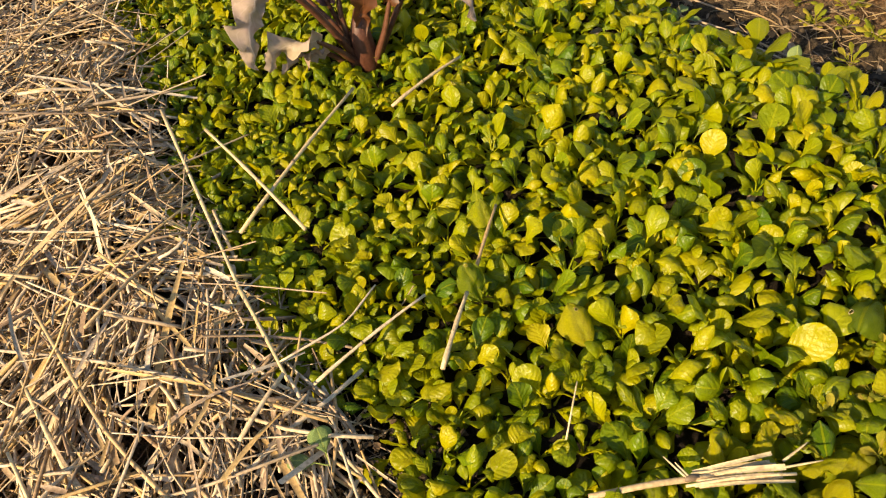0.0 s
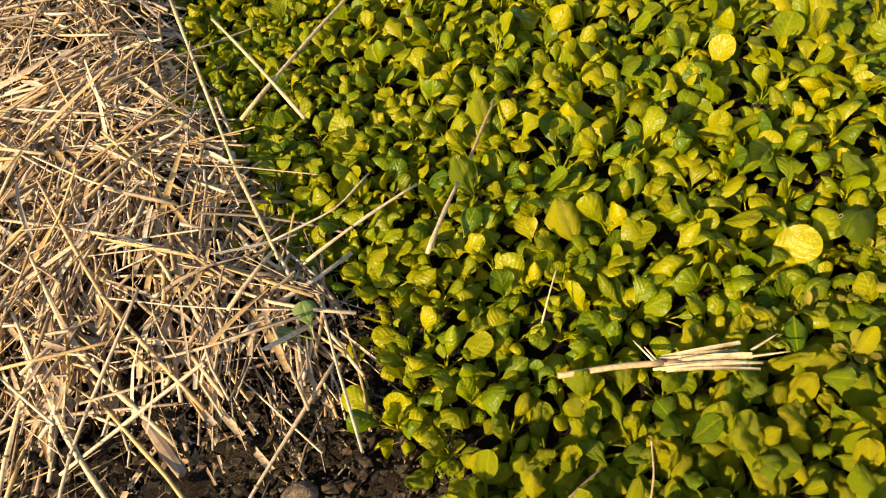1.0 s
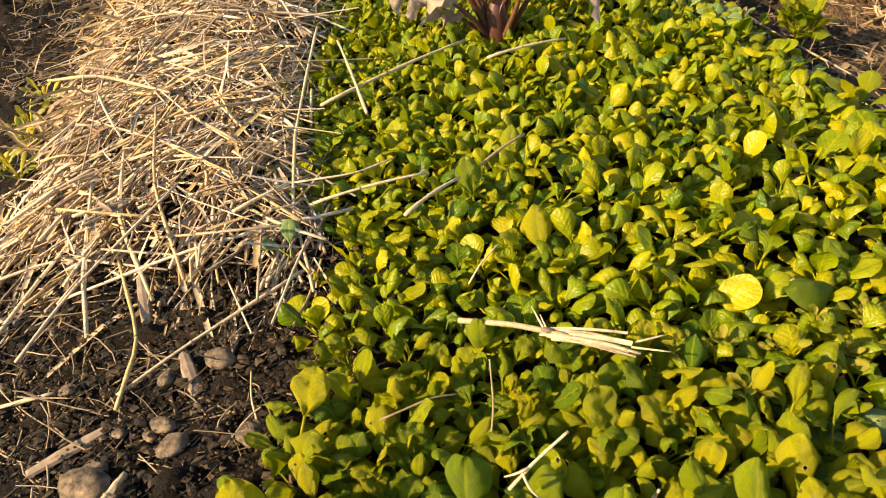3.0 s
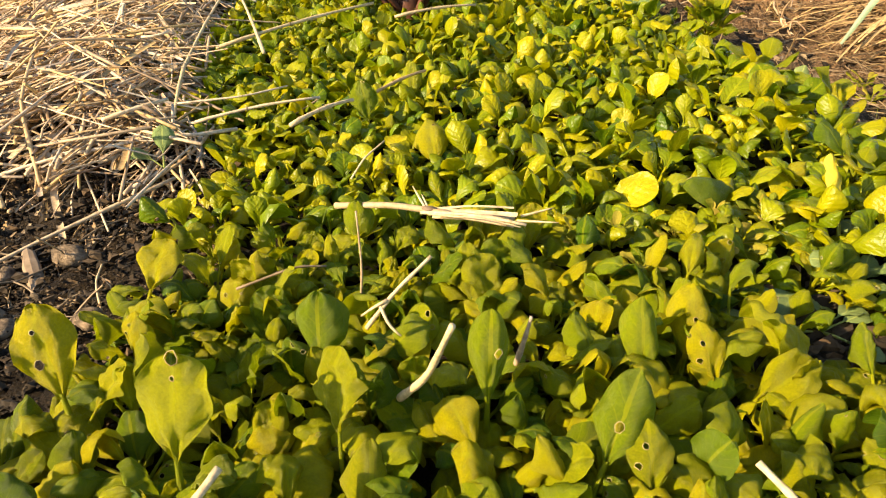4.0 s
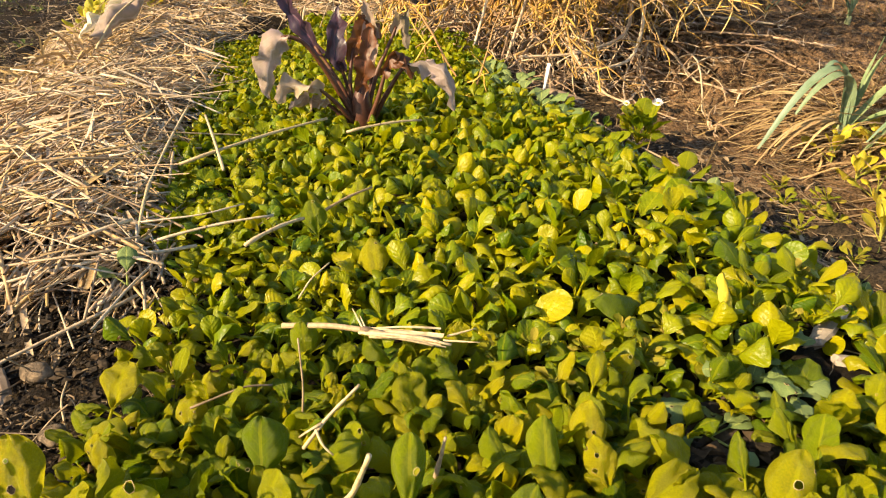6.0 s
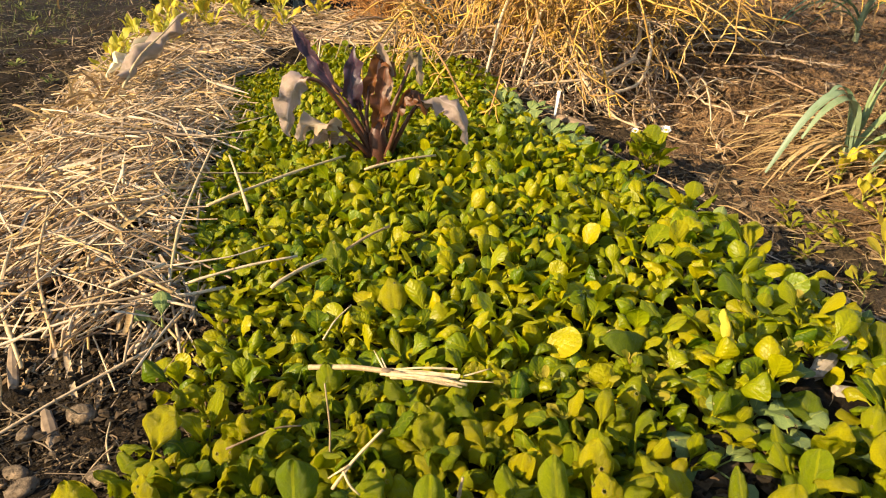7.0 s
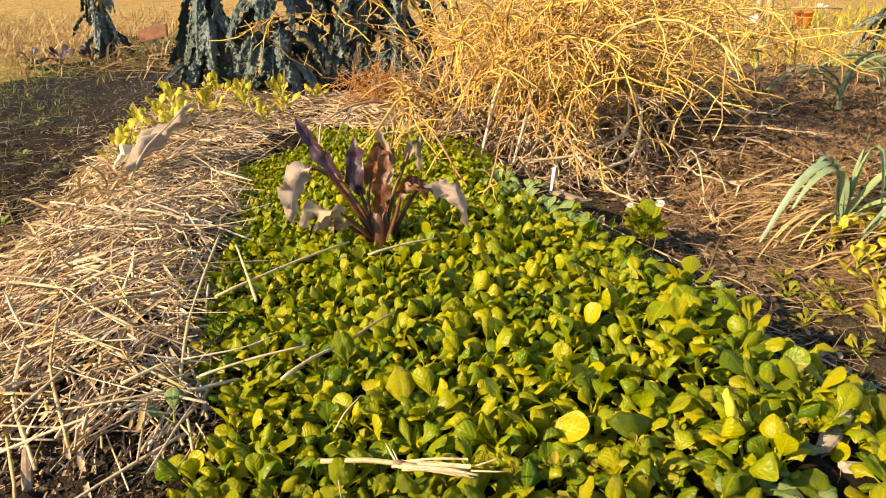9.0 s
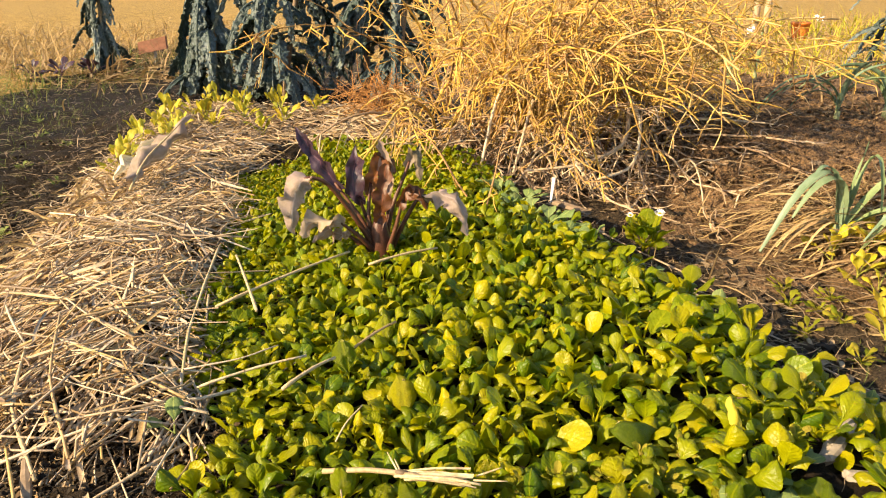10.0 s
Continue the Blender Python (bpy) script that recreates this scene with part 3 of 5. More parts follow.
def lay_straw():
    """Straw fell in sheaves: short runs of stalks that lie nearly side by side, with loose ones over them."""
    s = Soup()
    laid, single = 0, []
    while laid < 10500:
        y = rnd.uniform(0.22, 2.95)
        x = rnd.uniform(-0.60, 1.0) - 0.3 * y
        amount = float(mound(x, y))
        if rnd.random() > amount ** 0.7 * (1.0 if y < 1.4 else 0.6) or amount < 0.02:
            continue
        # the lower part lies along the bed, the upper part across it, in drifts
        lean = 95 + 60 * vnoise(x, y, 0.10) if y < 0.70 + 0.15 * vnoise(x, y, 0.15) else 50 + 95 * vnoise(x, y, 0.15)
        sheaf = rnd.random() < (0.45 if y < 0.8 else 0.22)
        az = rnd.gauss(float(lean), 24) if sheaf else rnd.uniform(0, 180)
        lift = rnd.uniform(-0.014, 0.020) if sheaf else rnd.uniform(0.0, 0.036)
        run = rnd.randint(3, 6) if sheaf else 1
        reach = rnd.lognormvariate(-2.45, 0.4) if sheaf else rnd.lognormvariate(-2.6, 0.6)
        across = np.array([-math.sin(math.radians(az)), math.cos(math.radians(az))])
        for k in range(run):
            off = (k - run / 2) * 0.0048 + rnd.gauss(0, 0.002)
            along = rnd.gauss(0, 0.018)
            px, py = x + across[0] * off + across[1] * along, y + across[1] * off - across[0] * along
            length = min(0.30, reach * rnd.uniform(0.6, 1.25))
            turn = az + rnd.gauss(0, 7)
            slope = math.atan((float(surface(px + 0.03, py)) - float(surface(px - 0.03, py))) / 0.06) * math.cos(math.radians(turn))
            z = float(surface(px, py)) + amount * (lift + rnd.gauss(0, 0.004))
            thick = rnd.uniform(0.0005, 0.0011) if rnd.random() < 0.5 else rnd.uniform(0.0012, 0.0023)
            made = straw_piece(px, py, z, turn, length, thick, slope + rnd.gauss(0, 0.12 if sheaf else 0.26), rnd.gauss(0, 0.16 if y < 0.8 else 0.34), rnd.random() < 0.30)
            laid += 1
            if len(single) < 300 and y < 0.75 and length > 0.06 and amount > 0.4:
                single.append(made)
            else:
                s.add(*made)
    heap = tagged(bulk("straw_mulch", s, STRAW), "bleached loose straw mulch heaped along the bed", "straw", kind="stuff")
    for made in single:
        piece("straw", made, STRAW, heap)


lay_straw()


def scraps():
    """Thin roots, fibres and short straws on the bare soil and the paths."""
    s = Soup()
    for cx, cy, sx, sy, n in ((-0.13, 0.20, 0.14, 0.12, 520), (1.10, 0.95, 0.13, 0.45, 600), (-0.95, 1.8, 0.3, 0.8, 1300), (0.90, 0.8, 0.07, 0.4, 420), (1.3, 1.55, 0.18, 0.4, 200), (0.6, 1.5, 0.1, 0.3, 160)):
        for _ in range(n):
            x, y = cx + rnd.gauss(0, sx), cy + rnd.gauss(0, sy)
            pts = arc((x, y, float(land(x, y)) + 0.006), (rnd.gauss(0, 1), rnd.gauss(0, 1), rnd.gauss(0, 0.15)), rnd.uniform(0.02, 0.09), (rnd.gauss(0, 0.6), rnd.gauss(0, 0.6), -0.1), 5, 0.12)
            pts = np.array(pts)
            pts[:, 2] = np.maximum(pts[:, 2], land(pts[:, 0], pts[:, 1]) + 0.004)
            s.add(*tube(pts, rnd.uniform(0.0003, 0.0011), 4, False))
    for _ in range(520):
        y = rnd.uniform(0.2, 1.9)
        x = rnd.gauss(1.10, 0.14) - 0.3 * y
        z = float(land(x, y)) + 0.008
        a = rnd.uniform(0, 360)
        d = Vector((math.cos(a), math.sin(a), 0))
        s.add(*strap(arc((x, y, z), d + Vector((0, 0, rnd.uniform(-0.1, 0.5))), rnd.uniform(0.012, 0.045), (0, 0, -0.9), 5, 0.1), np.array([0.3, 0.9, 1.0, 0.8, 0.2]) * rnd.uniform(0.004, 0.014), 0.4, 2, rnd.gauss(0, 0.8)))
    tagged(bulk("plant_scraps", s, TWIG), "dry roots and stalk scraps strewn over the soil", "plant debris", kind="stuff")


scraps()


def stalk(a, b, radius, sag=0.0, material=STRAW, label="long pale straw stalk lying across the spinach", bow=0.0, knots=True):
    a, b = np.array(a, float), np.array(b, float)
    t = np.linspace(0, 1, 8)
    side = cross(b - a, (0, 0, 1))
    pts = (b - a) * t[:, None] + (sag * 4 * t * (1 - t))[:, None] * np.array([0, 0, 1]) + (bow * 4 * t * (1 - t))[:, None] * side
    r = radius * (1.0 - 0.25 * t)
    if knots:
        r = r * np.where(np.arange(8) % 3 == 1, 1.25, 1.0)
    ob = thing("straw_stalk", a, label, "straw", "single stalks")
    stem = piece("stem", tube(pts, r, 6), material, ob)
    piece("joint", tube([pts[3], pts[3] * 0.97 + pts[4] * 0.03, pts[3] * 0.94 + pts[4] * 0.06], r[3] * 1.3, 6), TWIG, ob, "brown straw joint")
    return ob


LONG = [
    ((0.045, 0.62, 0.205), (-0.045, 0.83, 0.215), 0.0024), ((-0.025, 0.645, 0.20), (0.15, 0.85, 0.215), 0.0024), ((0.19, 0.80, 0.21), (0.305, 0.87, 0.215), 0.0022),
    ((0.135, 0.395, 0.205), (0.185, 0.475, 0.205), 0.0024), ((0.195, 0.49, 0.20), (0.255, 0.585, 0.205), 0.0020), ((0.015, 0.43, 0.185), (0.145, 0.49, 0.20), 0.0018),
    ((-0.10, 0.91, 0.205), (-0.035, 0.56, 0.205), 0.0022), ((-0.035, 0.56, 0.205), (-0.005, 0.44, 0.19), 0.0022),
]
for a, b, r in LONG:
    stalk(a, b, r, 0.004, PALE if r > 0.0021 else STRAW)

# ---- chard ----


def chard():
    base = Vector((0.192, 0.985, 0.150))
    ob = thing("chard_plant", base, "frost-bitten red chard with purple and withered leaves", "chard")

    def leafy(pts, width, material, label, stem_to=0.45, fold=0.35, twist=0.0, ripple=0.25):
        pts = np.array(pts, float) * 1.03
        t = np.linspace(0, 1, len(pts))
        fine = np.linspace(0, 1, 26)
        line = np.stack([np.interp(fine, t, pts[:, i]) for i in range(3)], 1)
        for _ in range(2):
            line[1:-1] = (line[:-2] + 2 * line[1:-1] + line[2:]) / 4
        cut = int(stem_to * 25)
        piece("stalk", tube(line[:cut + 3], np.linspace(0.0062, 0.0030, cut + 3), 6), CHARD_STEM, ob)
        blade_line = line[cut:]
        k = np.linspace(0, 1, len(blade_line))
        w = 0.98 * width * np.sin(np.pi * (0.08 + 0.9 * k)) ** 0.7 * (1 + 0.18 * np.sin(k * 17 + width * 900))
        made = strap(blade_line, w, fold, 6, twist, (1, 0.15, 0.1), ripple)
        crumple = np.array([tuple(noise.noise_vector(Vector(q) * 55)) for q in made[0]]) * 0.009 + np.array([tuple(noise.noise_vector(Vector(q) * 150)) for q in made[0]]) * 0.0025
        piece("leaf", (made[0] + crumple, made[1], made[2]), material, ob, label)

    leafy([(0, 0, 0), (-0.035, 0.0, 0.08), (-0.075, 0.02, 0.13), (-0.12, 0.03, 0.19), (-0.155, 0.04, 0.245)], 0.029, PURPLE, "dark purple leaf", 0.5, 0.5, 0.3)
    leafy([(0, 0, 0), (-0.03, 0.02, 0.08), (-0.05, 0.02, 0.14), (-0.045, 0.03, 0.21)], 0.036, PURPLE, "dark maroon leaf", 0.45, 0.5)
    leafy([(0, 0, 0), (0.0, -0.01, 0.07), (0.004, -0.01, 0.12), (0.012, 0.0, 0.185)], 0.034, MAROON, "orange-brown leaf", 0.35, 0.4)
    leafy([(0, 0, 0), (-0.05, -0.02, 0.10), (-0.09, -0.04, 0.165), (-0.125, -0.05, 0.175), (-0.145, -0.055, 0.15), (-0.152, -0.055, 0.11), (-0.155, -0.05, 0.065)], 0.046, PINKISH, "withered pinkish grey drooping leaf", 0.45, 0.5, 0.5, 0.6)
    leafy([(0.01, 0, 0), (0.035, -0.01, 0.06), (0.07, -0.01, 0.125), (0.11, -0.01, 0.135), (0.15, -0.02, 0.115), (0.162, -0.02, 0.055)], 0.038, PINKISH, "withered grey-brown bent leaf", 0.42, 0.6, 0.6, 0.4)
    leafy([(0, 0.01, 0), (0.012, 0.03, 0.09), (0.01, 0.04, 0.16), (0.0, 0.04, 0.225)], 0.026, WITHERED, "brown leaf with a yellow tip", 0.4, 0.5)
    leafy([(0.0, 0.01, 0), (0.02, 0.03, 0.10), (0.05, 0.05, 0.17), (0.06, 0.05, 0.21), (0.075, 0.05, 0.14)], 0.026, WITHERED, "withered hanging leaf", 0.5, 0.5)
    leafy([(0, 0, 0), (-0.04, -0.03, 0.06), (-0.08, -0.04, 0.095), (-0.12, -0.05, 0.09), (-0.14, -0.05, 0.06)], 0.040, WITHERED, "withered grey leaf", 0.4, 0.5, 0.4, 0.4)
    leafy([(0.005, -0.01, 0), (0.03, -0.02, 0.07), (0.045, -0.02, 0.13), (0.07, -0.02, 0.15), (0.085, -0.03, 0.11)], 0.03, MAROON, "curled brown leaf", 0.4, 0.6, 0.8, 0.6)
    leafy([(-0.005, 0.0, 0), (-0.025, 0.01, 0.08), (-0.02, 0.03, 0.15), (0.01, 0.04, 0.19), (0.025, 0.04, 0.16)], 0.035, MAROON, "curled brown leaf", 0.4, 0.6, 0.8, 0.6)
    leafy([(-0.005, -0.01, 0), (-0.05, -0.02, 0.05), (-0.085, -0.03, 0.07), (-0.12, -0.04, 0.05)], 0.03, WITHERED, "withered brown leaf", 0.4, 0.6, 0.8, 0.6)
    piece("crown", tube([(0, 0, -0.03), (0, 0, 0.02), (-0.003, 0, 0.06), (0, 0, 0.10)], [0.02, 0.022, 0.017, 0.008], 9), CHARD_STEM, ob)


chard()

# ---- leeks ----


def bent_line(points, n):
    p = np.array(points, float)
    t, f = np.linspace(0, 1, len(p)), np.linspace(0, 1, n)
    q = np.stack([np.interp(f, t, p[:, i]) for i in range(3)], 1)
    for _ in range(2):
        q[1:-1] = (q[:-2] + q[1:-1] * 2 + q[2:]) / 4
    return q



def leek(x, y, height, lean, seed, leaves=7, spread_=1.0):
    r = random.Random(seed)
    z = float(land(x, y))
    ob = thing("leek", (x, y, z), "leek with long grey-green drooping strap leaves", "leek", "leeks on the earth bank")
    piece("shank", tube([(0, 0, -0.03), (0.0, 0, 0.02), (0.002, 0, height * 0.16)], [0.010, 0.010, 0.008], 10), SHANK, ob, "pale leek shank")
    for k in range(leaves):
        a = lean + (k % 2) * 180 + r.gauss(0, 28)
        d = Vector((math.cos(math.radians(a)), math.sin(math.radians(a)) * 0.7, 0))
        length = height * r.uniform(0.85, 1.5)
        up = r.uniform(1.2, 2.6)
        pts = arc((0, 0, height * (0.12 + 0.03 * k)), d * r.uniform(0.35, 0.8) * spread_ + Vector((0, 0, up)), length, d * 1.2 * spread_ + Vector((0, 0, -r.uniform(0.8, 3.4))), 12, 0.02)
        pts = np.array(pts)
        pts[:, 2] = np.maximum(pts[:, 2], land(pts[:, 0] + x, pts[:, 1] + y) - z + 0.01)
        t = np.linspace(0, 1, 12)
        w = 0.034 * height / 0.33 * np.minimum(1, 1.15 - t) ** 0.8 * np.minimum(1, 0.5 + 3 * t)
        piece("leaf", strap(pts, w, 0.45, 4, r.gauss(0, 0.5)), LEEK if r.random() < 0.85 else STRAW_GRASS, ob)




def near_leek():
    x, y = 1.180, 1.215
    z = float(land(x, y))
    ob = thing("leek", (x, y, z), "leek with long grey-green strap leaves bent to the ground", "leek", "leeks on the earth bank")
    piece("shank", tube([(0, 0, -0.03), (0.0, 0, 0.03), (-0.002, 0, 0.065)], [0.012, 0.012, 0.010], 10), SHANK, ob, "pale leek shank")
    shapes = [
        ([(0, 0, 0.05), (-0.012, 0, 0.14), (-0.02, 0, 0.205), (-0.06, -0.01, 0.215), (-0.115, -0.02, 0.15), (-0.155, -0.03, 0.06), (-0.18, -0.04, 0.015)], 0.034),
        ([(0, 0, 0.05), (-0.006, -0.01, 0.13), (-0.015, -0.015, 0.185), (-0.05, -0.03, 0.205), (-0.10, -0.05, 0.17), (-0.13, -0.06, 0.11)], 0.030),
        ([(0, 0, 0.05), (0.012, 0, 0.13), (0.02, 0, 0.20), (0.03, 0, 0.25), (0.028, -0.01, 0.285)], 0.014),
        ([(0, 0, 0.05), (0.03, 0.01, 0.15), (0.045, 0.01, 0.235), (0.06, 0.0, 0.255), (0.068, -0.02, 0.18), (0.072, -0.03, 0.08)], 0.026),
        ([(0, 0, 0.04), (0.05, 0, 0.13), (0.10, 0, 0.20), (0.16, -0.02, 0.22), (0.22, -0.03, 0.16)], 0.036),
        ([(0, 0, 0.04), (0.05, -0.02, 0.10), (0.10, -0.04, 0.13), (0.05, -0.06, 0.06), (0.0, -0.08, 0.01)], 0.034),
        ([(0, 0, 0.04), (0.03, -0.01, 0.08), (0.08, -0.03, 0.12), (0.15, -0.05, 0.10), (0.20, -0.06, 0.03)], 0.036),
        ([(0, 0, 0.05), (-0.012, 0.01, 0.13), (-0.016, 0.015, 0.20), (-0.05, 0.01, 0.225), (-0.075, 0.0, 0.18)], 0.030),
    ]
    for pts, w in shapes:
        q = bent_line(pts, 14) * (1.0, 1.0, 0.88)
        t = np.linspace(0, 1, 14)
        piece("leaf", strap(q, 0.86 * w * np.minimum(1, (1.12 - t) * 1.6) * np.minimum(1, 0.55 + 2.5 * t), 0.4, 4, rnd.gauss(0, 0.35)), LEEK, ob)
    for k in range(7):
        a = rnd.uniform(2.2, 4.2)
        q = arc((0, 0, 0.06), (math.cos(a), math.sin(a) * 0.6, 0.9), rnd.uniform(0.14, 0.24), (math.cos(a) * 0.6, 0, -2.6), 9, 0.04)
        piece("dead_leaf", strap(q, np.linspace(0.008, 0.003, 9), 0.5, 3, 0.8), STRAW_GRASS, ob, "dry yellow dead leaf")


near_leek()
leek(1.43, 1.10, 0.28, 200, 4, 7)
leek(1.63, 2.23, 0.24, 170, 5, 8, 0.7)
leek(1.83, 2.30, 0.28, 150, 6, 8, 0.7)
leek(1.58, 3.2, 0.26, 90, 7, 3, 0.25)
leek(1.78, 3.42, 0.22, 90, 8, 3, 0.25)

# ---- dry asparagus ----


def asparagus():
    o = np.array([0.54, 2.28, 0.10])
    ob = thing("dry_asparagus_bush", o, "golden dried asparagus ferns toppled over in a tangle", "asparagus")
    fine, low = Soup(), Soup()
    for k in range(200):
        dead = k % 5 < 2
        bx, by = rnd.gauss(0.10 if dead else 0.0, 0.20 if dead else 0.15), rnd.gauss(0.0, 0.14)
        # most stems have toppled towards the path and the open bank
        a = math.radians(rnd.gauss(-100, 40) if dead else rnd.gauss(-35, 70)) if rnd.random() < 0.85 else rnd.uniform(-1.5, 1.2)
        d = Vector((math.cos(a) * (0.75 if math.cos(a) > 0 else 0.3), math.sin(a), 0))
        if dead:
            pts = arc((bx + d.x * 0.1, by + d.y * 0.1, 0.02), d * 0.8 + Vector((0, 0, rnd.uniform(0.35, 0.9))), rnd.uniform(0.36, 0.64), d * 0.5 + Vector((rnd.gauss(0, 0.3), rnd.gauss(0, 0.3), -rnd.uniform(1.4, 3.0))), 10, 0.07)
        else:
            pts = arc((bx, by, 0), d * rnd.uniform(0.05, 0.55) + Vector((0, 0, 1.0)), rnd.uniform(0.72, 1.15), d * 1.15 + Vector((rnd.gauss(0, 0.3), rnd.gauss(0, 0.3), -rnd.uniform(0.5, 2.1))), 10, 0.05)
        pts = np.array(pts)
        pts[:, 2] = np.maximum(pts[:, 2], land(pts[:, 0] + o[0], pts[:, 1] + o[1]) - o[2] + 0.015)
        piece("stem", tube(pts, np.linspace(0.0052, 0.0022, 10) * rnd.uniform(0.6, 1.1), 5), BLEACH if dead else GOLD, ob)
        soup = low if dead else fine
        for j in range(8 if dead else 15):
            f = rnd.uniform(2.0, 8.9)
            i = int(f)
            p = pts[i] * (1 - f + i) + pts[i + 1] * (f - i)
            d2 = pts[i + 1] - pts[i]
            d2 = d2 / np.linalg.norm(d2)
            br = np.array(arc(p, Vector(d2) * 0.9 + Vector((rnd.gauss(0, 0.8), rnd.gauss(0, 0.8), rnd.gauss(0, 0.6))), rnd.uniform(0.06, 0.20), (0.1, 0, -0.7), 5, 0.22))
            br[:, 2] = np.maximum(br[:, 2], land(br[:, 0] + o[0], br[:, 1] + o[1]) - o[2] + 0.008)
            soup.add(*tube(br, [0.0028, 0.0025, 0.0021, 0.0016, 0.0010], 4, False))
            for _ in range(2 if dead else 4):
                q = br[rnd.randrange(1, 5)]
                soup.add(*tube(arc(q, (rnd.gauss(0, 1), rnd.gauss(0, 1), rnd.gauss(-0.1, 0.7)), rnd.uniform(0.02, 0.06), (0, 0, -0.4), 4, 0.15), [0.0016, 0.0015, 0.0012, 0.0008], 3, False))
    # thick bleached stalks fallen over the front of the clump
    for points in ([(0.28, -0.10, 0.30), (0.36, -0.35, 0.16), (0.30, -0.55, 0.05), (0.18, -0.64, 0.04)], [(-0.02, -0.15, 0.34), (-0.10, -0.40, 0.20), (-0.14, -0.56, 0.06)], [(0.10, -0.12, 0.32), (0.02, -0.36, 0.22), (-0.05, -0.60, 0.05)],
                   [(0.16, -0.20, 0.25), (0.10, -0.42, 0.12), (0.16, -0.62, 0.03)], [(0.34, -0.20, 0.22), (0.30, -0.45, 0.10), (0.14, -0.60, 0.07), (-0.02, -0.62, 0.06)]):
        piece("fallen_stalk", tube(bent(points, 12), np.linspace(0.0060, 0.0038, 12), 6), BLEACH, ob, "thick bleached fallen stalk")
    tagged(part("golden_brush", fine.mesh("golden_brush", GOLD), ob), kind="stuff")
    tagged(part("bleached_brush", low.mesh("bleached_brush", BLEACH), ob), "bleached brown fallen twigs", kind="stuff")


asparagus()


def rusty_clump():
    ob = thing("dry_fern_clump", (0.02, 2.55, 0.16), "small rusty brown tuft of dead fern twigs", "dry fern")
    s = Soup()
    for k in range(420):
        s.add(*tube(arc((rnd.gauss(0, 0.07), rnd.gauss(0, 0.05), rnd.uniform(0, 0.12)), (rnd.gauss(0, 0.8), rnd.gauss(0, 0.8), rnd.gauss(0.5, 0.6)), rnd.uniform(0.04, 0.14), (0, 0, -0.6), 5, 0.25), 0.0011, 3, False))
    tagged(part("brush", s.mesh("brush", RUST), ob), kind="stuff")


rusty_clump()

# ---- kale ----


def kale(x, y, height, count, seed, reach=0.3, rise=0.5):
    r = random.Random(seed)
    z = float(land(x, y))
    ob = thing("kale_plant", (x, y, z), "tall black kale with drooping blistered blue-green leaves", "kale", "kale plants")
    piece("trunk", tube(arc((0, 0, -0.03), (0.03, 0, 1), height, (0.1, 0, 0), 6, 0.03), np.linspace(0.014, 0.010, 6), 8), TWIG, ob, "woody brown trunk")
    for k in range(count):
        a = k * 137.5 + r.gauss(0, 15)
        d = Vector((math.cos(math.radians(a)), math.sin(math.radians(a)), 0))
        start = (0, 0, height * r.uniform(0.14, 1.0))
        length = r.uniform(0.26, 0.46)
        pts = arc(start, d * reach * 3 + Vector((0, 0, r.uniform(rise - 0.4, rise + 0.4))), length, d * 0.2 + Vector((0, 0, -r.uniform(2.0, 4.0))), 48, 0.012)
        pts = np.array(pts)
        pts[:, 2] = np.maximum(pts[:, 2], 0.03)
        t = np.linspace(0, 1, 48)
        w = r.uniform(0.038, 0.072) * np.sin(np.pi * np.clip(t * 0.93 + 0.02, 0, 1)) ** 0.6 * np.where(t < 0.22, 0.15, 1)
        v, f, uv = strap(pts, w * (1 + 0.15 * np.sin(t * 37 + k)), -0.5, 14, r.gauss(0, 0.5), None, 0.06)
        blister = np.array([tuple(noise.noise_vector(Vector(q) * 75 + Vector((k, 0, 0)))) for q in v]) * 0.013 + np.array([tuple(noise.noise_vector(Vector(q) * 130)) for q in v]) * 0.005
        leaf = piece("leaf", (v + blister, f, uv), KALE, ob)
        piece("midrib", tube(pts[:40:2] + (0, 0, 0.003), np.linspace(0.006, 0.002, 20), 5), KALE, leaf, "grey-green midrib")


kale(-0.45, 2.95, 0.62, 42, 1, 0.30)
kale(-0.12, 3.2, 0.66, 38, 2, 0.32)
kale(-0.80, 3.10, 0.72, 34, 3, 0.10, -0.1)
kale(0.06, 3.02, 0.60, 30, 11, 0.26)
kale(-2.42, 5.5, 1.0, 44, 4, 0.12, -0.2)

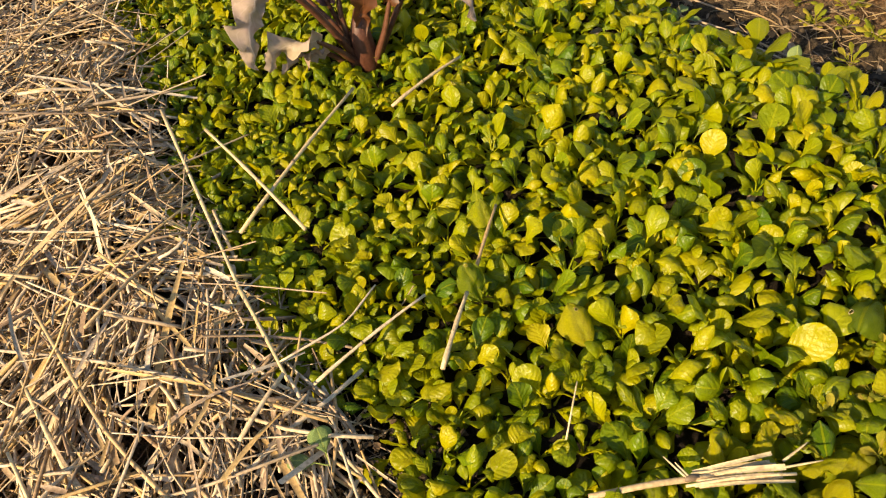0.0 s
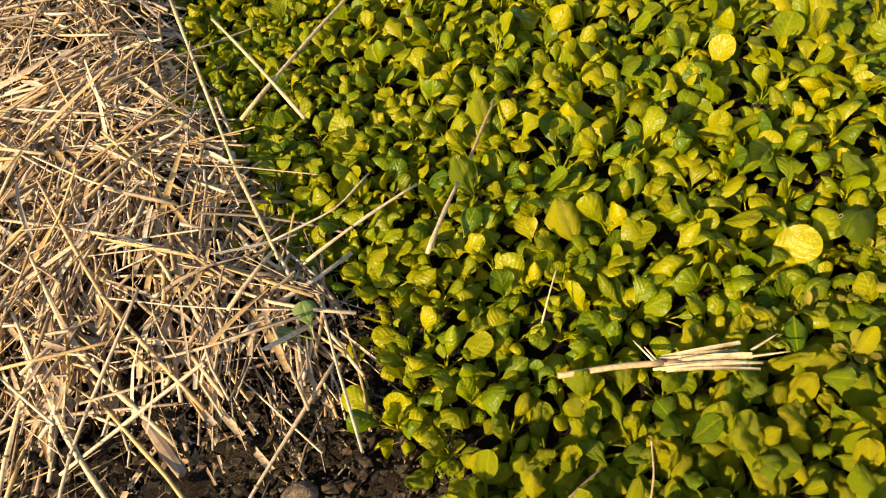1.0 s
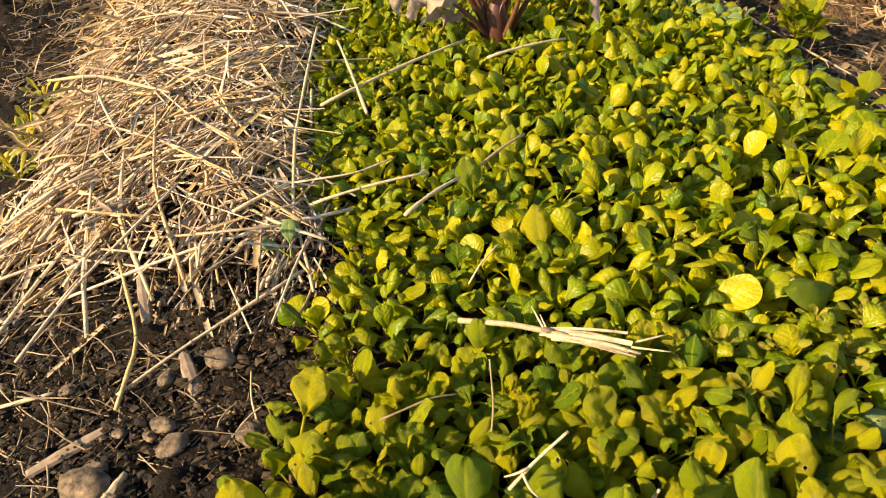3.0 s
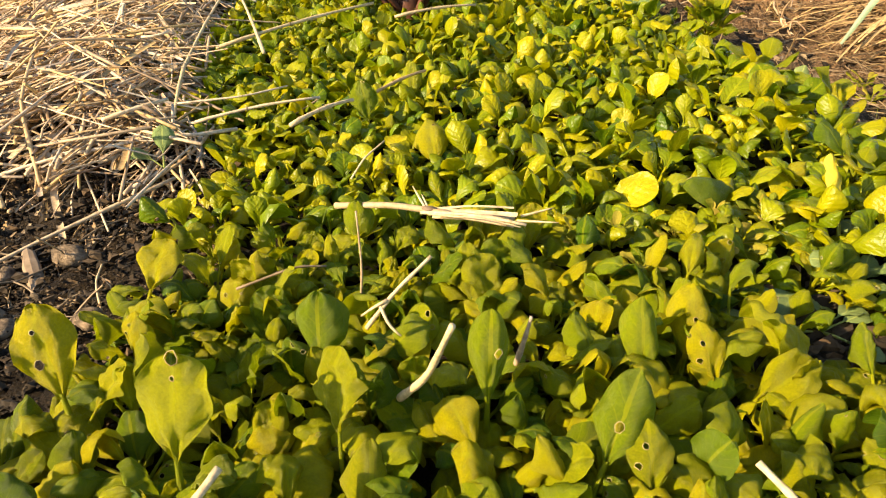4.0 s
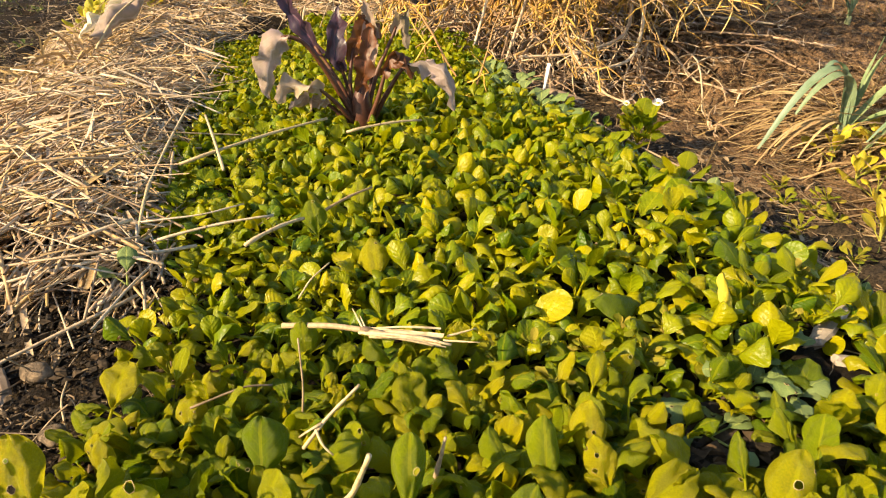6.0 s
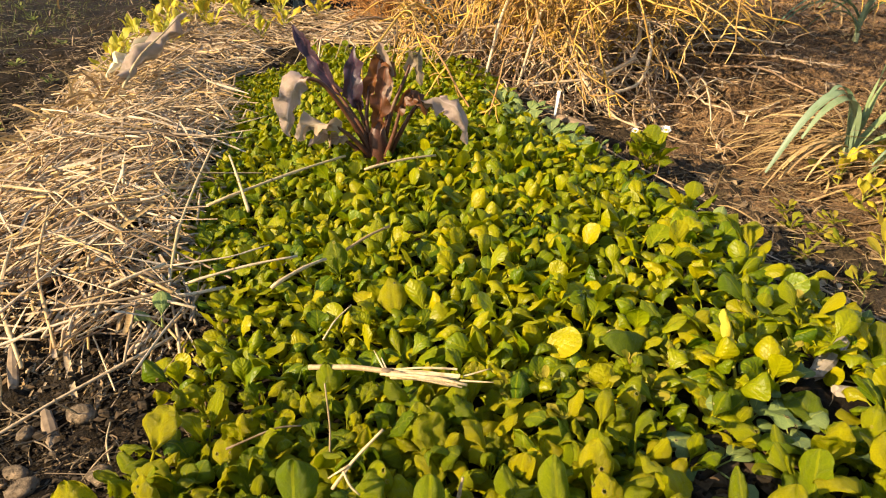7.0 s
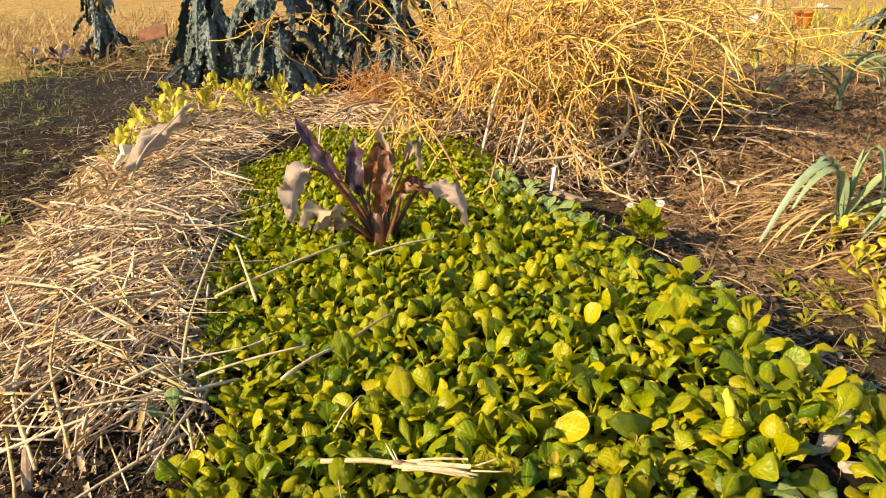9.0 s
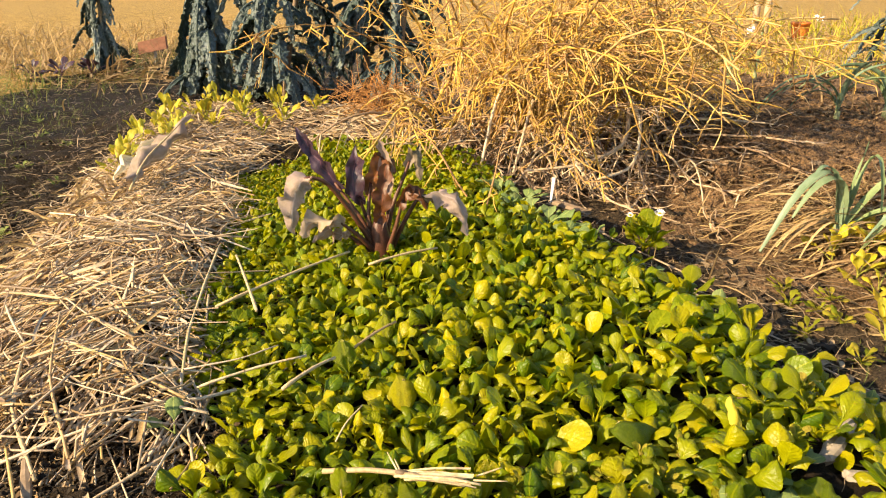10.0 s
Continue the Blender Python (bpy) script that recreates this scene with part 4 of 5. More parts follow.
# ---- loose stalks and sticks ----
SOIL_STALKS = [
    ([(0.036, 0.33, 0.172), (-0.055, 0.231, 0.152), (-0.105, 0.171, 0.138)], 0.0019), ([(0.065, 0.436, 0.180), (-0.084, 0.347, 0.182), (-0.225, 0.295, 0.138)], 0.0022),
    ([(-0.30, 0.155, 0.088), (-0.18, 0.181, 0.120)], 0.0025), ([(-0.096, 0.153, 0.140), (-0.108, 0.233, 0.150), (-0.185, 0.347, 0.160)], 0.0022),
    ([(-0.172, 0.241, 0.138), (-0.217, 0.323, 0.148), (-0.261, 0.45, 0.185)], 0.0024), ([(-0.391, 0.335, 0.095), (-0.267, 0.36, 0.140), (-0.112, 0.32, 0.168)], 0.0019),
    ([(0.001, 0.282, 0.170), (-0.021, 0.374, 0.192)], 0.0016), ([(-0.62, 0.91, 0.085), (-0.419, 0.761, 0.175), (-0.233, 0.633, 0.216)], 0.0027),
    ([(-0.234, 0.208, 0.128), (-0.215, 0.30, 0.150), (-0.132, 0.422, 0.212)], 0.0019), ([(-0.12, 0.29, 0.15), (-0.20, 0.39, 0.18), (-0.25, 0.52, 0.195)], 0.0025),
    ([(-0.09, 0.31, 0.165), (-0.17, 0.43, 0.20), (-0.24, 0.60, 0.21)], 0.0022), ([(-0.30, 0.22, 0.10), (-0.28, 0.33, 0.13), (-0.24, 0.42, 0.17)], 0.0025),
    ([(-0.02, 0.42, 0.19), (-0.16, 0.50, 0.212), (-0.36, 0.62, 0.175)], 0.0018), ([(-0.35, 0.50, 0.15), (-0.20, 0.60, 0.212), (-0.07, 0.70, 0.215)], 0.0019),
    ([(-0.50, 1.02, 0.15), (-0.30, 0.95, 0.215), (-0.05, 0.93, 0.215)], 0.0022), ([(-0.45, 0.62, 0.12), (-0.36, 0.80, 0.18), (-0.34, 0.98, 0.20)], 0.0021),
    ([(-0.059, 0.037, 0.150), (-0.048, 0.081, 0.152)], 0.0033), ([(-0.01, 0.46, 0.195), (0.06, 0.48, 0.20), (0.10, 0.52, 0.20)], 0.0012),
    ([(0.60, 0.95, 0.13), (0.74, 0.98, 0.12), (0.93, 0.80, 0.05)], 0.0016), ([(0.70, 1.06, 0.11), (0.80, 0.92, 0.11), (0.90, 0.86, 0.06)], 0.0019),
    ([(0.84, 0.62, 0.14), (0.96, 0.58, 0.09), (1.05, 0.60, 0.04)], 0.0015), ([(0.62, 1.30, 0.13), (0.72, 1.20, 0.10), (0.86, 1.05, 0.07)], 0.0022),
]


for points, r in SOIL_STALKS:
    q = bent(points)
    q[:, 2] = np.maximum(q[:, 2], surface(q[:, 0], q[:, 1]) + r + 0.006)
    ob = thing("straw_stalk", q[0], "long dry straw stalk resting on soil and mulch", "straw", "single stalks")
    piece("stem", tube(q - q[0], r * np.linspace(1, 0.75, 9) * np.where(np.arange(9) % 4 == 2, 1.25, 1), 7), PALE if r > 0.0022 else STRAW, ob)
    piece("joint", tube([q[4] - q[0], (q[4] * 0.97 + q[5] * 0.03) - q[0], (q[4] * 0.94 + q[5] * 0.06) - q[0]], r * 1.3, 7), TWIG, ob, "brown straw joint")
    if r > 0.0022:
        piece("torn_sheath", strap((q[3:7] - q[0]) + (0, 0, r * 0.8), [r * 2.2, r * 2.8, r * 2.4, r * 1.0], -0.5, 3, 0.5), STRAW, ob, "peeling straw sheath")


def straw_bundle():
    o = np.array([0.290, 0.224, 0.208])
    ob = thing("straw_bundle", o, "small bundle of broken pale straw lying on the spinach", "straw")
    piece("stem", tube(bent([(-0.079, 0.017, -0.006), (-0.03, 0.008, 0.003), (0.02, -0.002, 0.004)]), 0.0027, 7), PALE, ob)
    piece("joint", tube([(-0.004, 0.003, 0.004), (0.002, 0.002, 0.004), (0.008, 0.001, 0.004)], [0.0026, 0.0033, 0.0026], 7), TWIG, ob, "brown straw joint")
    for k in range(13):
        y0 = -0.010 + 0.0016 * k
        start = (rnd.uniform(-0.006, 0.014), y0 * 0.7, 0.002 + rnd.uniform(0, 0.003))
        end = (rnd.uniform(0.062, 0.086), y0 * 1.25 - 0.014 + rnd.gauss(0, 0.003), 0.009 + rnd.uniform(-0.004, 0.005))
        middle = (0.038, (start[1] + end[1]) / 2 + rnd.gauss(0, 0.0015), 0.008 + rnd.uniform(-0.002, 0.003))
        if k % 3:
            made = tube(bent([start, middle, end], 6), rnd.uniform(0.0011, 0.0020), 6)
        else:
            made = strap(bent([start, middle, end], 6), rnd.uniform(0.003, 0.005), 0.5, 2, rnd.gauss(0, 0.5))
        piece("straw", made, PALE, ob)
    for a, b in (((0, 0.0, 0.004), (-0.014, 0.022, 0.014)), ((0.002, 0, 0.004), (-0.006, 0.016, 0.010)), ((0.075, -0.01, 0.010), (0.100, -0.004, 0.016)), ((0.072, -0.014, 0.008), (0.104, -0.020, 0.012))):
        piece("splinter", tube(bent([a, b], 5), [0.0012, 0.0011, 0.001, 0.0008, 0.0004], 5), PALE, ob)


straw_bundle()


def twig(points, r0, r1, material, label, forks=()):
    q = bent(points, 10)
    ob = thing("twig", q[0], label, "twig", "sticks among the spinach")
    piece("stem", tube(q - q[0], np.linspace(r0, r1, 10) * (1 + 0.12 * np.sin(np.arange(10) * 2.3)), 7), material, ob)
    for f in forks:
        piece("fork", tube(bent(f, 6) - q[0], np.linspace(r0 * 0.8, r1 * 0.6, 6), 6), material, ob)


twig([(0.293, 0.02, 0.20), (0.310, 0.0, 0.235), (0.323, -0.02, 0.287)], 0.0026, 0.0016, PALE, "curved bleached stick poking out of the spinach")
twig([(0.268, 0.055, 0.222), (0.284, 0.064, 0.244), (0.305, 0.076, 0.264)], 0.0015, 0.0011, PALE, "forked bleached root stub", [[(0.280, 0.061, 0.240), (0.272, 0.058, 0.236), (0.264, 0.062, 0.226)], [(0.276, 0.060, 0.236), (0.282, 0.052, 0.228), (0.290, 0.050, 0.222)]])
twig([(0.196, -0.115, 0.20), (0.21, -0.10, 0.23), (0.222, -0.076, 0.24)], 0.0026, 0.0020, PALE, "pale snapped stalk stuck in the spinach")
twig([(0.51, -0.095, 0.215), (0.49, -0.065, 0.23), (0.473, -0.044, 0.236)], 0.0022, 0.0018, PALE, "pale stalk leaning through the spinach")
twig([(0.215, 0.295, 0.20), (0.225, 0.31, 0.215), (0.24, 0.333, 0.222)], 0.0010, 0.0007, PALE, "thin white curved root fibre")
twig([(0.16, 0.13, 0.19), (0.20, 0.15, 0.20), (0.22, 0.16, 0.195)], 0.0011, 0.0008, TWIG, "short grey stick lying between leaves")
twig([(0.05, 0.135, 0.145), (0.035, 0.16, 0.165), (0.02, 0.20, 0.155)], 0.0010, 0.0008, PALE, "thin pale root arching over the soil")
twig([(0.36, 0.065, 0.185), (0.364, 0.058, 0.215), (0.367, 0.054, 0.240)], 0.0024, 0.0010, STRAW, "dead orange stalk tip among leaves")
twig([(0.25, 0.13, 0.17), (0.251, 0.14, 0.21), (0.246, 0.15, 0.25)], 0.0010, 0.0007, TWIG, "thin upright brown dead stem")

# ---- pebbles and chips on the bare soil ----
PEBBLES = [(-0.018, 0.217, 0.013, 0.7), (-0.065, 0.194, 0.009, 0.8), (-0.044, 0.140, 0.010, 0.7), (-0.024, 0.117, 0.013, 0.55), (-0.053, 0.130, 0.006, 0.7), (-0.283, 0.171, 0.010, 0.8),
           (-0.253, 0.197, 0.006, 0.8), (-0.171, 0.189, 0.008, 0.6), (0.041, 0.131, 0.012, 0.5), (-0.09, 0.091, 0.012, 0.5), (-0.232, 0.267, 0.005, 0.8), (-0.086, 0.134, 0.006, 0.7), (-0.319, 0.268, 0.006, 0.8),
           (-0.085, 0.075, 0.019, 0.7), (-0.043, 0.029, 0.010, 0.8), (-0.053, 0.062, 0.008, 0.7), (1.12, 1.30, 0.012, 0.6), (1.30, 1.62, 0.014, 0.6), (1.42, 1.75, 0.011, 0.6), (1.36, 1.95, 0.012, 0.6),
           (1.55, 1.95, 0.012, 0.5), (1.22, 1.50, 0.010, 0.6), (1.48, 2.05, 0.016, 0.5), (1.60, 2.12, 0.013, 0.6), (1.28, 1.80, 0.009, 0.7), (0.98, 0.62, 0.010, 0.6), (0.93, 0.48, 0.012, 0.6)]
for k, (x, y, r, squash) in enumerate(PEBBLES):
    v, f = lump(r, k + 20, squash, 0.12, 2)
    a = k * 1.7
    v = v * (1.25, 0.9, 1.0)
    v = v @ np.array([[math.cos(a), -math.sin(a), 0], [math.sin(a), math.cos(a), 0], [0, 0, 1]])
    s = Soup()
    s.add(v, f)
    ob = bulk("pebble", s, PEBBLE)
    ob.location = (x, y, float(land(x, y)) + r * squash * 0.6 + (0.009 if y < 0.3 else 0.0))
    tagged(ob, "smooth tan river pebble half sunk in soil", "pebble", "pebbles on the soil")


def wood_chip(x, y, z, length, width, az, tilt, label, seed, material):
    """A split, weathered bit of wood."""
    r = random.Random(seed)
    ob = thing("wood_chip", (x, y, z), label, "wood chip", "wood chips")
    n, sides = 7, 8
    v, f = [], []
    for i in range(n):
        t = i / (n - 1)
        w = width * (0.75 + 0.35 * math.sin(t * 2.6 + 0.4)) * r.uniform(0.9, 1.1)
        for j in range(sides):
            a = j * 2 * math.pi / sides
            v.append(((t - 0.5) * length + r.gauss(0, 0.03) * width + (0.12 * width * (j % 3) if i in (0, n - 1) else 0), math.cos(a) * w * 0.5, math.sin(a) * w * 0.27))
    f = [(i * sides + j, i * sides + (j + 1) % sides, (i + 1) * sides + (j + 1) % sides, (i + 1) * sides + j) for i in range(n - 1) for j in range(sides)]
    f += [tuple(range(sides))[::-1], tuple((n - 1) * sides + j for j in range(sides))]
    p = piece("splinter", (np.array(v), f), material, ob, flat=True)
    p.matrix_basis = pose(0, 0, 0, 0, -tilt, az)


wood_chip(0.780, 0.356, 0.166, 0.080, 0.019, 48, 6, "weathered grey wood chip tilted on soil", 1, WOOD)
wood_chip(0.80, 0.300, 0.155, 0.070, 0.020, -10, 0, "weathered grey wood chip flat on soil", 2, WOOD)
wood_chip(-0.04, 0.196, 0.145, 0.050, 0.013, 125, 12, "split brown wood splinter on dark soil", 3, SPLIT_WOOD)
wood_chip(-0.125, 0.12, 0.122, 0.085, 0.012, 46, 4, "flat splinter of straw-coloured wood on soil", 4, SPLIT_WOOD)
wood_chip(-0.13, 0.29, 0.150, 0.060, 0.011, 118, 14, "split brown wood splinter under straw", 5, SPLIT_WOOD)
wood_chip(0.62, 1.44, 0.120, 0.13, 0.030, -58, 3, "weathered stick of wood at the bed's edge", 6, SPLIT_WOOD)
wood_chip(0.97, 1.21, 0.02, 0.09, 0.022, -60, 3, "brown curl of bark on the path", 7, SPLIT_WOOD)

# ---- special leaves ----


def big_leaf(x, y, z, size, az, el, twist, holes, slim, curl, seed, material, label, roll=0.35, bites=()):
    ob = thing("spinach_plant", (x, y, z), label, "spinach plant", "spinach plants in the bed")
    s = Soup()
    s.add(*blade(seed, slim, curl, roll + 0.25, holes, 0.05, 0.5, 12, 16, bites))
    p = part("leaf", s.mesh("leaf", material, RIM), ob)
    p.matrix_basis = leaf_pose(az, el, twist, size)
    for k in range(3):
        q = part("leaf", rnd.choice(LEAVES), ob)
        q.matrix_basis = leaf_pose(az + 90 + 90 * k + rnd.gauss(0, 15), rnd.uniform(30, 60), 0, size * 0.55)


BIG = "spinach plant with one large upright glossy leaf"
big_leaf(0.235, 0.225, 0.150, 0.042, 10, 78, 0, 0, 0.72, 0.3, 201, SPINACH, BIG, 0.65)
big_leaf(0.190, -0.055, 0.185, 0.058, 8, 72, -10, 0, 0.80, 0.3, 202, SPINACH, "spinach plant with a tall leaf holed near its tip", 0.75, [(13, 6, 0.065), (9, 6, 0.025)])
big_leaf(0.238, 0.048, 0.165, 0.052, -5, 76, 0, 0, 0.74, 0.4, 203, SPINACH, BIG, 0.65)
big_leaf(0.335, 0.150, 0.145, 0.050, 18, 64, -12, 0, 0.78, 0.6, 204, SPINACH, BIG, 0.85)
big_leaf(0.445, 0.060, 0.150, 0.060, 8, 66, 0, 0, 0.55, 0.5, 205, SPINACH, BIG, 1.05)
big_leaf(0.475, 0.090, 0.150, 0.056, -14, 64, 6, 1, 0.72, 0.7, 206, SPINACH, BIG, 1.15)
big_leaf(0.555, 0.300, 0.145, 0.056, 62, 26, 12, 2, 0.58, 1.0, 207, SPINACH, "spinach plant with a huge leaf arching sideways", 0.85)
big_leaf(0.605, 0.365, 0.155, 0.084, 118, 28, 18, 1, 0.55, 0.8, 208, SPINACH, "spinach plant with a huge leaf arching sideways", 0.85)
big_leaf(0.490, 0.215, 0.145, 0.046, 35, 52, -20, 2, 0.62, 1.1, 209, SPINACH, "spinach plant with a broad chewed leaf", 0.95)
big_leaf(0.110, -0.010, 0.175, 0.058, 40, 60, -15, 2, 0.70, 0.5, 210, SPINACH, "spinach plant with broad hole-chewed leaves", 0.85)
big_leaf(0.345, 0.020, 0.165, 0.060, 6, 72, 0, 1, 0.58, 0.4, 211, SPINACH, BIG, 1.25)
big_leaf(0.400, -0.03, 0.170, 0.060, -30, 50, 10, 1, 0.70, 0.9, 212, SPINACH, BIG, 1.05)
big_leaf(0.590, 0.030, 0.160, 0.062, -40, 44, 10, 3, 0.72, 0.5, 213, SPINACH, "spinach plant with broad hole-chewed leaves", 0.85)
big_leaf(0.625, 0.215, 0.150, 0.055, 110, 16, 0, 2, 0.74, 0.6, 214, GREY_LEAF, "dull grey-green spinach plant flat on the soil", 0.95)
big_leaf(0.575, 0.170, 0.150, 0.048, 80, 14, 10, 2, 0.76, 0.5, 215, GREY_LEAF, "dull grey-green spinach plant flat on the soil", 0.95)
big_leaf(0.640, 0.270, 0.150, 0.055, -130, 20, -10, 2, 0.70, 0.7, 216, GREY_LEAF, "dull grey-green spinach plant flat on the soil", 0.95)
big_leaf(0.660, 0.300, 0.150, 0.062, 25, 60, 30, 0, 0.30, 0.3, 217, YELLOW, "spinach plant with one narrow pale yellow leaf", 1.15)
big_leaf(0.205, 0.47, 0.155, 0.050, 25, 62, 0, 1, 0.80, 0.6, 218, SPINACH, BIG, 0.95)
big_leaf(0.290, 0.375, 0.150, 0.055, 20, 50, -8, 1, 0.84, 0.8, 219, SPINACH, BIG, 0.95)
big_leaf(0.245, 0.56, 0.155, 0.046, 15, 60, 0, 0, 0.80, 0.6, 220, SPINACH, BIG, 0.95)
big_leaf(0.435, 0.88, 0.150, 0.055, 40, 45, -8, 0, 0.62, 0.5, 221, SPINACH, BIG, 0.95)
big_leaf(0.335, 0.80, 0.150, 0.060, 60, 40, 20, 1, 0.46, 0.5, 222, SPINACH, BIG, 0.95)


def seedling():
    ob = thing("seedling", (0.016, 0.352, 0.170), "tiny grey-green seedling with two round leaves", "seedling")
    for az, el, size in ((75, 20, 0.025), (10, 62, 0.027)):
        s = Soup()
        s.add(*blade(300 + az, 0.85, 0.3, 0.3, 0, 0.03, 0.6, 8, 10))
        part("leaf", s.mesh("leaf", GREY_LEAF), ob).matrix_basis = leaf_pose(az, el, 0, size)


seedling()


def rosette(name, x, y, size, count, material, label, category, group="", low=15, high=60, lift=0.0, slim=0.6):
    z = float(surface(x, y)) + lift
    ob = thing(name, (x, y, z), label, category, group)
    for k in range(count):
        s = Soup()
        s.add(*blade(rnd.randrange(1, 9999), slim * rnd.uniform(0.8, 1.2), rnd.uniform(0.2, 1.2), rnd.uniform(0, 0.6), 0, 0.06, rnd.uniform(0.4, 0.9), 4, 6))
        part("leaf", s.mesh("leaf", material), ob).matrix_basis = Matrix.Translation((0, 0, rnd.uniform(0, size * 0.5))) @ leaf_pose(k * 137.5 + rnd.gauss(0, 20), rnd.uniform(low, high), rnd.gauss(0, 15), size * rnd.uniform(0.7, 1.2))
    return ob


for x, y in ((0.54, 0.298), (0.556, 0.259), (0.591, 0.312), (0.446, 0.251), (0.464, 0.207), (0.411, 0.239), (0.50, 0.26), (0.52, 0.225), (0.72, 0.33), (0.78, 0.45)):
    rosette("weed", x, y, 0.014, 16, WEED, "low hairy weed with small olive leaves", "weed", "weeds between the spinach", 10, 70, 0.025)
for k in range(22):
    y = rnd.uniform(0.10, 1.35)
    x = rnd.uniform(0.93, 1.04) - 0.3 * y
    rosette("spinach_plant", x, y, leaf_size(x, y) * rnd.uniform(0.6, 1.0), rnd.randint(4, 7), SPINACH if k % 3 else GREY_LEAF, "stray spinach plant sprawling over the bed's edge", "spinach plant", "stray plants at the bed's edge", 5, 55)
for x, y in ((1.171, 1.086), (1.174, 1.009), (1.161, 1.18), (1.228, 1.166), (1.14, 0.91), (1.20, 0.95), (1.10, 0.83), (1.25, 1.05)):
    rosette("yellow_weed", x, y, 0.042, 7, YELLOW, "yellowing leafy weed on the path's edge", "weed", "weeds beside the path", 20, 75, 0.0, 0.55)
for x, y in ((-0.64, 2.05), (-0.68, 2.45), (-0.5, 2.5), (-0.86, 2.35), (-0.9, 2.75), (-0.75, 2.85), (-0.44, 2.75), (-0.25, 2.65), (-0.60, 2.9), (-0.722, 1.923), (-0.735, 2.092), (-0.767, 2.441), (-0.456, 2.361), (-0.313, 2.358), (-0.60, 2.35), (-0.774, 2.316), (-0.82, 2.6), (-0.55, 2.62), (-0.38, 2.6), (-0.70, 2.25), (-0.66, 2.7), (-0.66, 1.80), (-0.63, 1.68), (-0.70, 1.86), (-0.58, 1.98), (-0.62, 2.16), (-0.52, 2.2), (-0.34, 2.15)):
    rosette("yellow_weed", x, y, 0.046, 9, YELLOW, "yellow-green mustard seedling on the straw's edge", "weed", "mustard seedlings", 25, 75, 0.0, 0.5)
for x, y in ((1.009, 1.052), (1.034, 0.948), (1.056, 0.901), (0.99, 0.98), (1.08, 1.0), (0.97, 0.85), (1.02, 0.75), (-0.9, 1.5), (-1.32, 2.35), (-1.8, 3.35), (-1.35, 2.75), (-1.0, 2.0), (-1.6, 3.0), (-2.0, 3.6), (-1.2, 1.9)):
    rosette("path_weed", x, y, 0.022, 12, WEED if x > 0 else GRASS, "small dark green weed on the trodden path", "weed", "weeds on the paths", 5, 50, 0.0, 0.5)


for x, y in ((0.47, 1.30), (0.50, 1.22), (0.53, 1.15), (0.45, 1.40), (0.56, 1.08), (0.50, 1.36), (0.60, 1.02), (0.42, 1.48)):
    rosette("spinach_plant", x, y, 0.036, 8, GREY_LEAF, "dull grey-green spinach plant at the bed's margin", "spinach plant", "stray plants at the bed's edge", 5, 40, 0.0, 0.75)
for x, y in ((-0.545, 0.713), (-0.515, 0.63), (-0.60, 0.80), (-0.63, 0.90), (-0.57, 0.66), (-0.585, 0.75)):
    rosette("yellow_weed", x, y, 0.030, 11, YELLOW, "yellow-green weed at the mulch's outer edge", "weed", "weeds beside the path", 15, 75, 0.0, 0.32)


for x, y in ((0.72, 0.43), (0.77, 0.41), (0.83, 0.47), (0.80, 0.54), (0.78, 0.63), (0.76, 0.70), (0.85, 0.38), (0.84, 0.30), (0.79, 0.24), (0.83, 0.20), (0.75, 0.16), (0.80, 0.72), (0.73, 0.80)):
    rosette("spinach_plant", x, y, 0.040 * rnd.uniform(0.8, 1.1), rnd.randint(6, 9), SPINACH, "loose spinach plant standing apart near the path", "spinach plant", "stray plants at the bed's edge", 12, 62, 0.0, 0.72)
for x, y in ((0.69, 0.225), (0.715, 0.19), (0.60, 0.17), (0.66, 0.25), (0.70, 0.30)):
    rosette("spinach_plant", x, y, 0.030, 6, GREY_LEAF, "dull grey-green spinach plant flat on the soil", "spinach plant", "stray plants at the bed's edge", 4, 28, 0.0, 0.8)


def daisies():
    x, y = 0.755, 1.215
    ob = rosette("daisy_plant", x, y, 0.046, 26, SPINACH, "daisy plant with two white flowers beside the bed", "daisy", "", 15, 70, 0.02, 0.7)
    z = 0.0
    for dx, dy, h, r in ((0.025, -0.02, 0.095, 0.012), (-0.035, 0.0, 0.085, 0.008)):
        stem = piece("flower_stem", tube(bent([(dx * 0.3, dy, 0), (dx, dy, h)], 5), 0.0012, 5), SPINACH, ob)
        petals = Soup()
        for k in range(16):
            a = k * 2 * math.pi / 16
            d = np.array([math.cos(a), math.sin(a) * 0.6, 0.5 * math.sin(a) + 0.2])
            petals.add(*strap([np.array([dx, dy, h]) + d * r * f for f in (0.15, 0.5, 0.8, 1.0)], [0.002, 0.0034, 0.0036, 0.002], 0.1, 2))
        flower = part("flower", petals.mesh("flower", PETAL), ob, "white daisy flower head")
        v, f = lump(0.0035, 3, 0.8, 0.1)
        piece("flower_centre", (v + np.array([dx, dy - 0.001, h + 0.001]), f), YELLOW, flower, "yellow flower centre")


daisies()


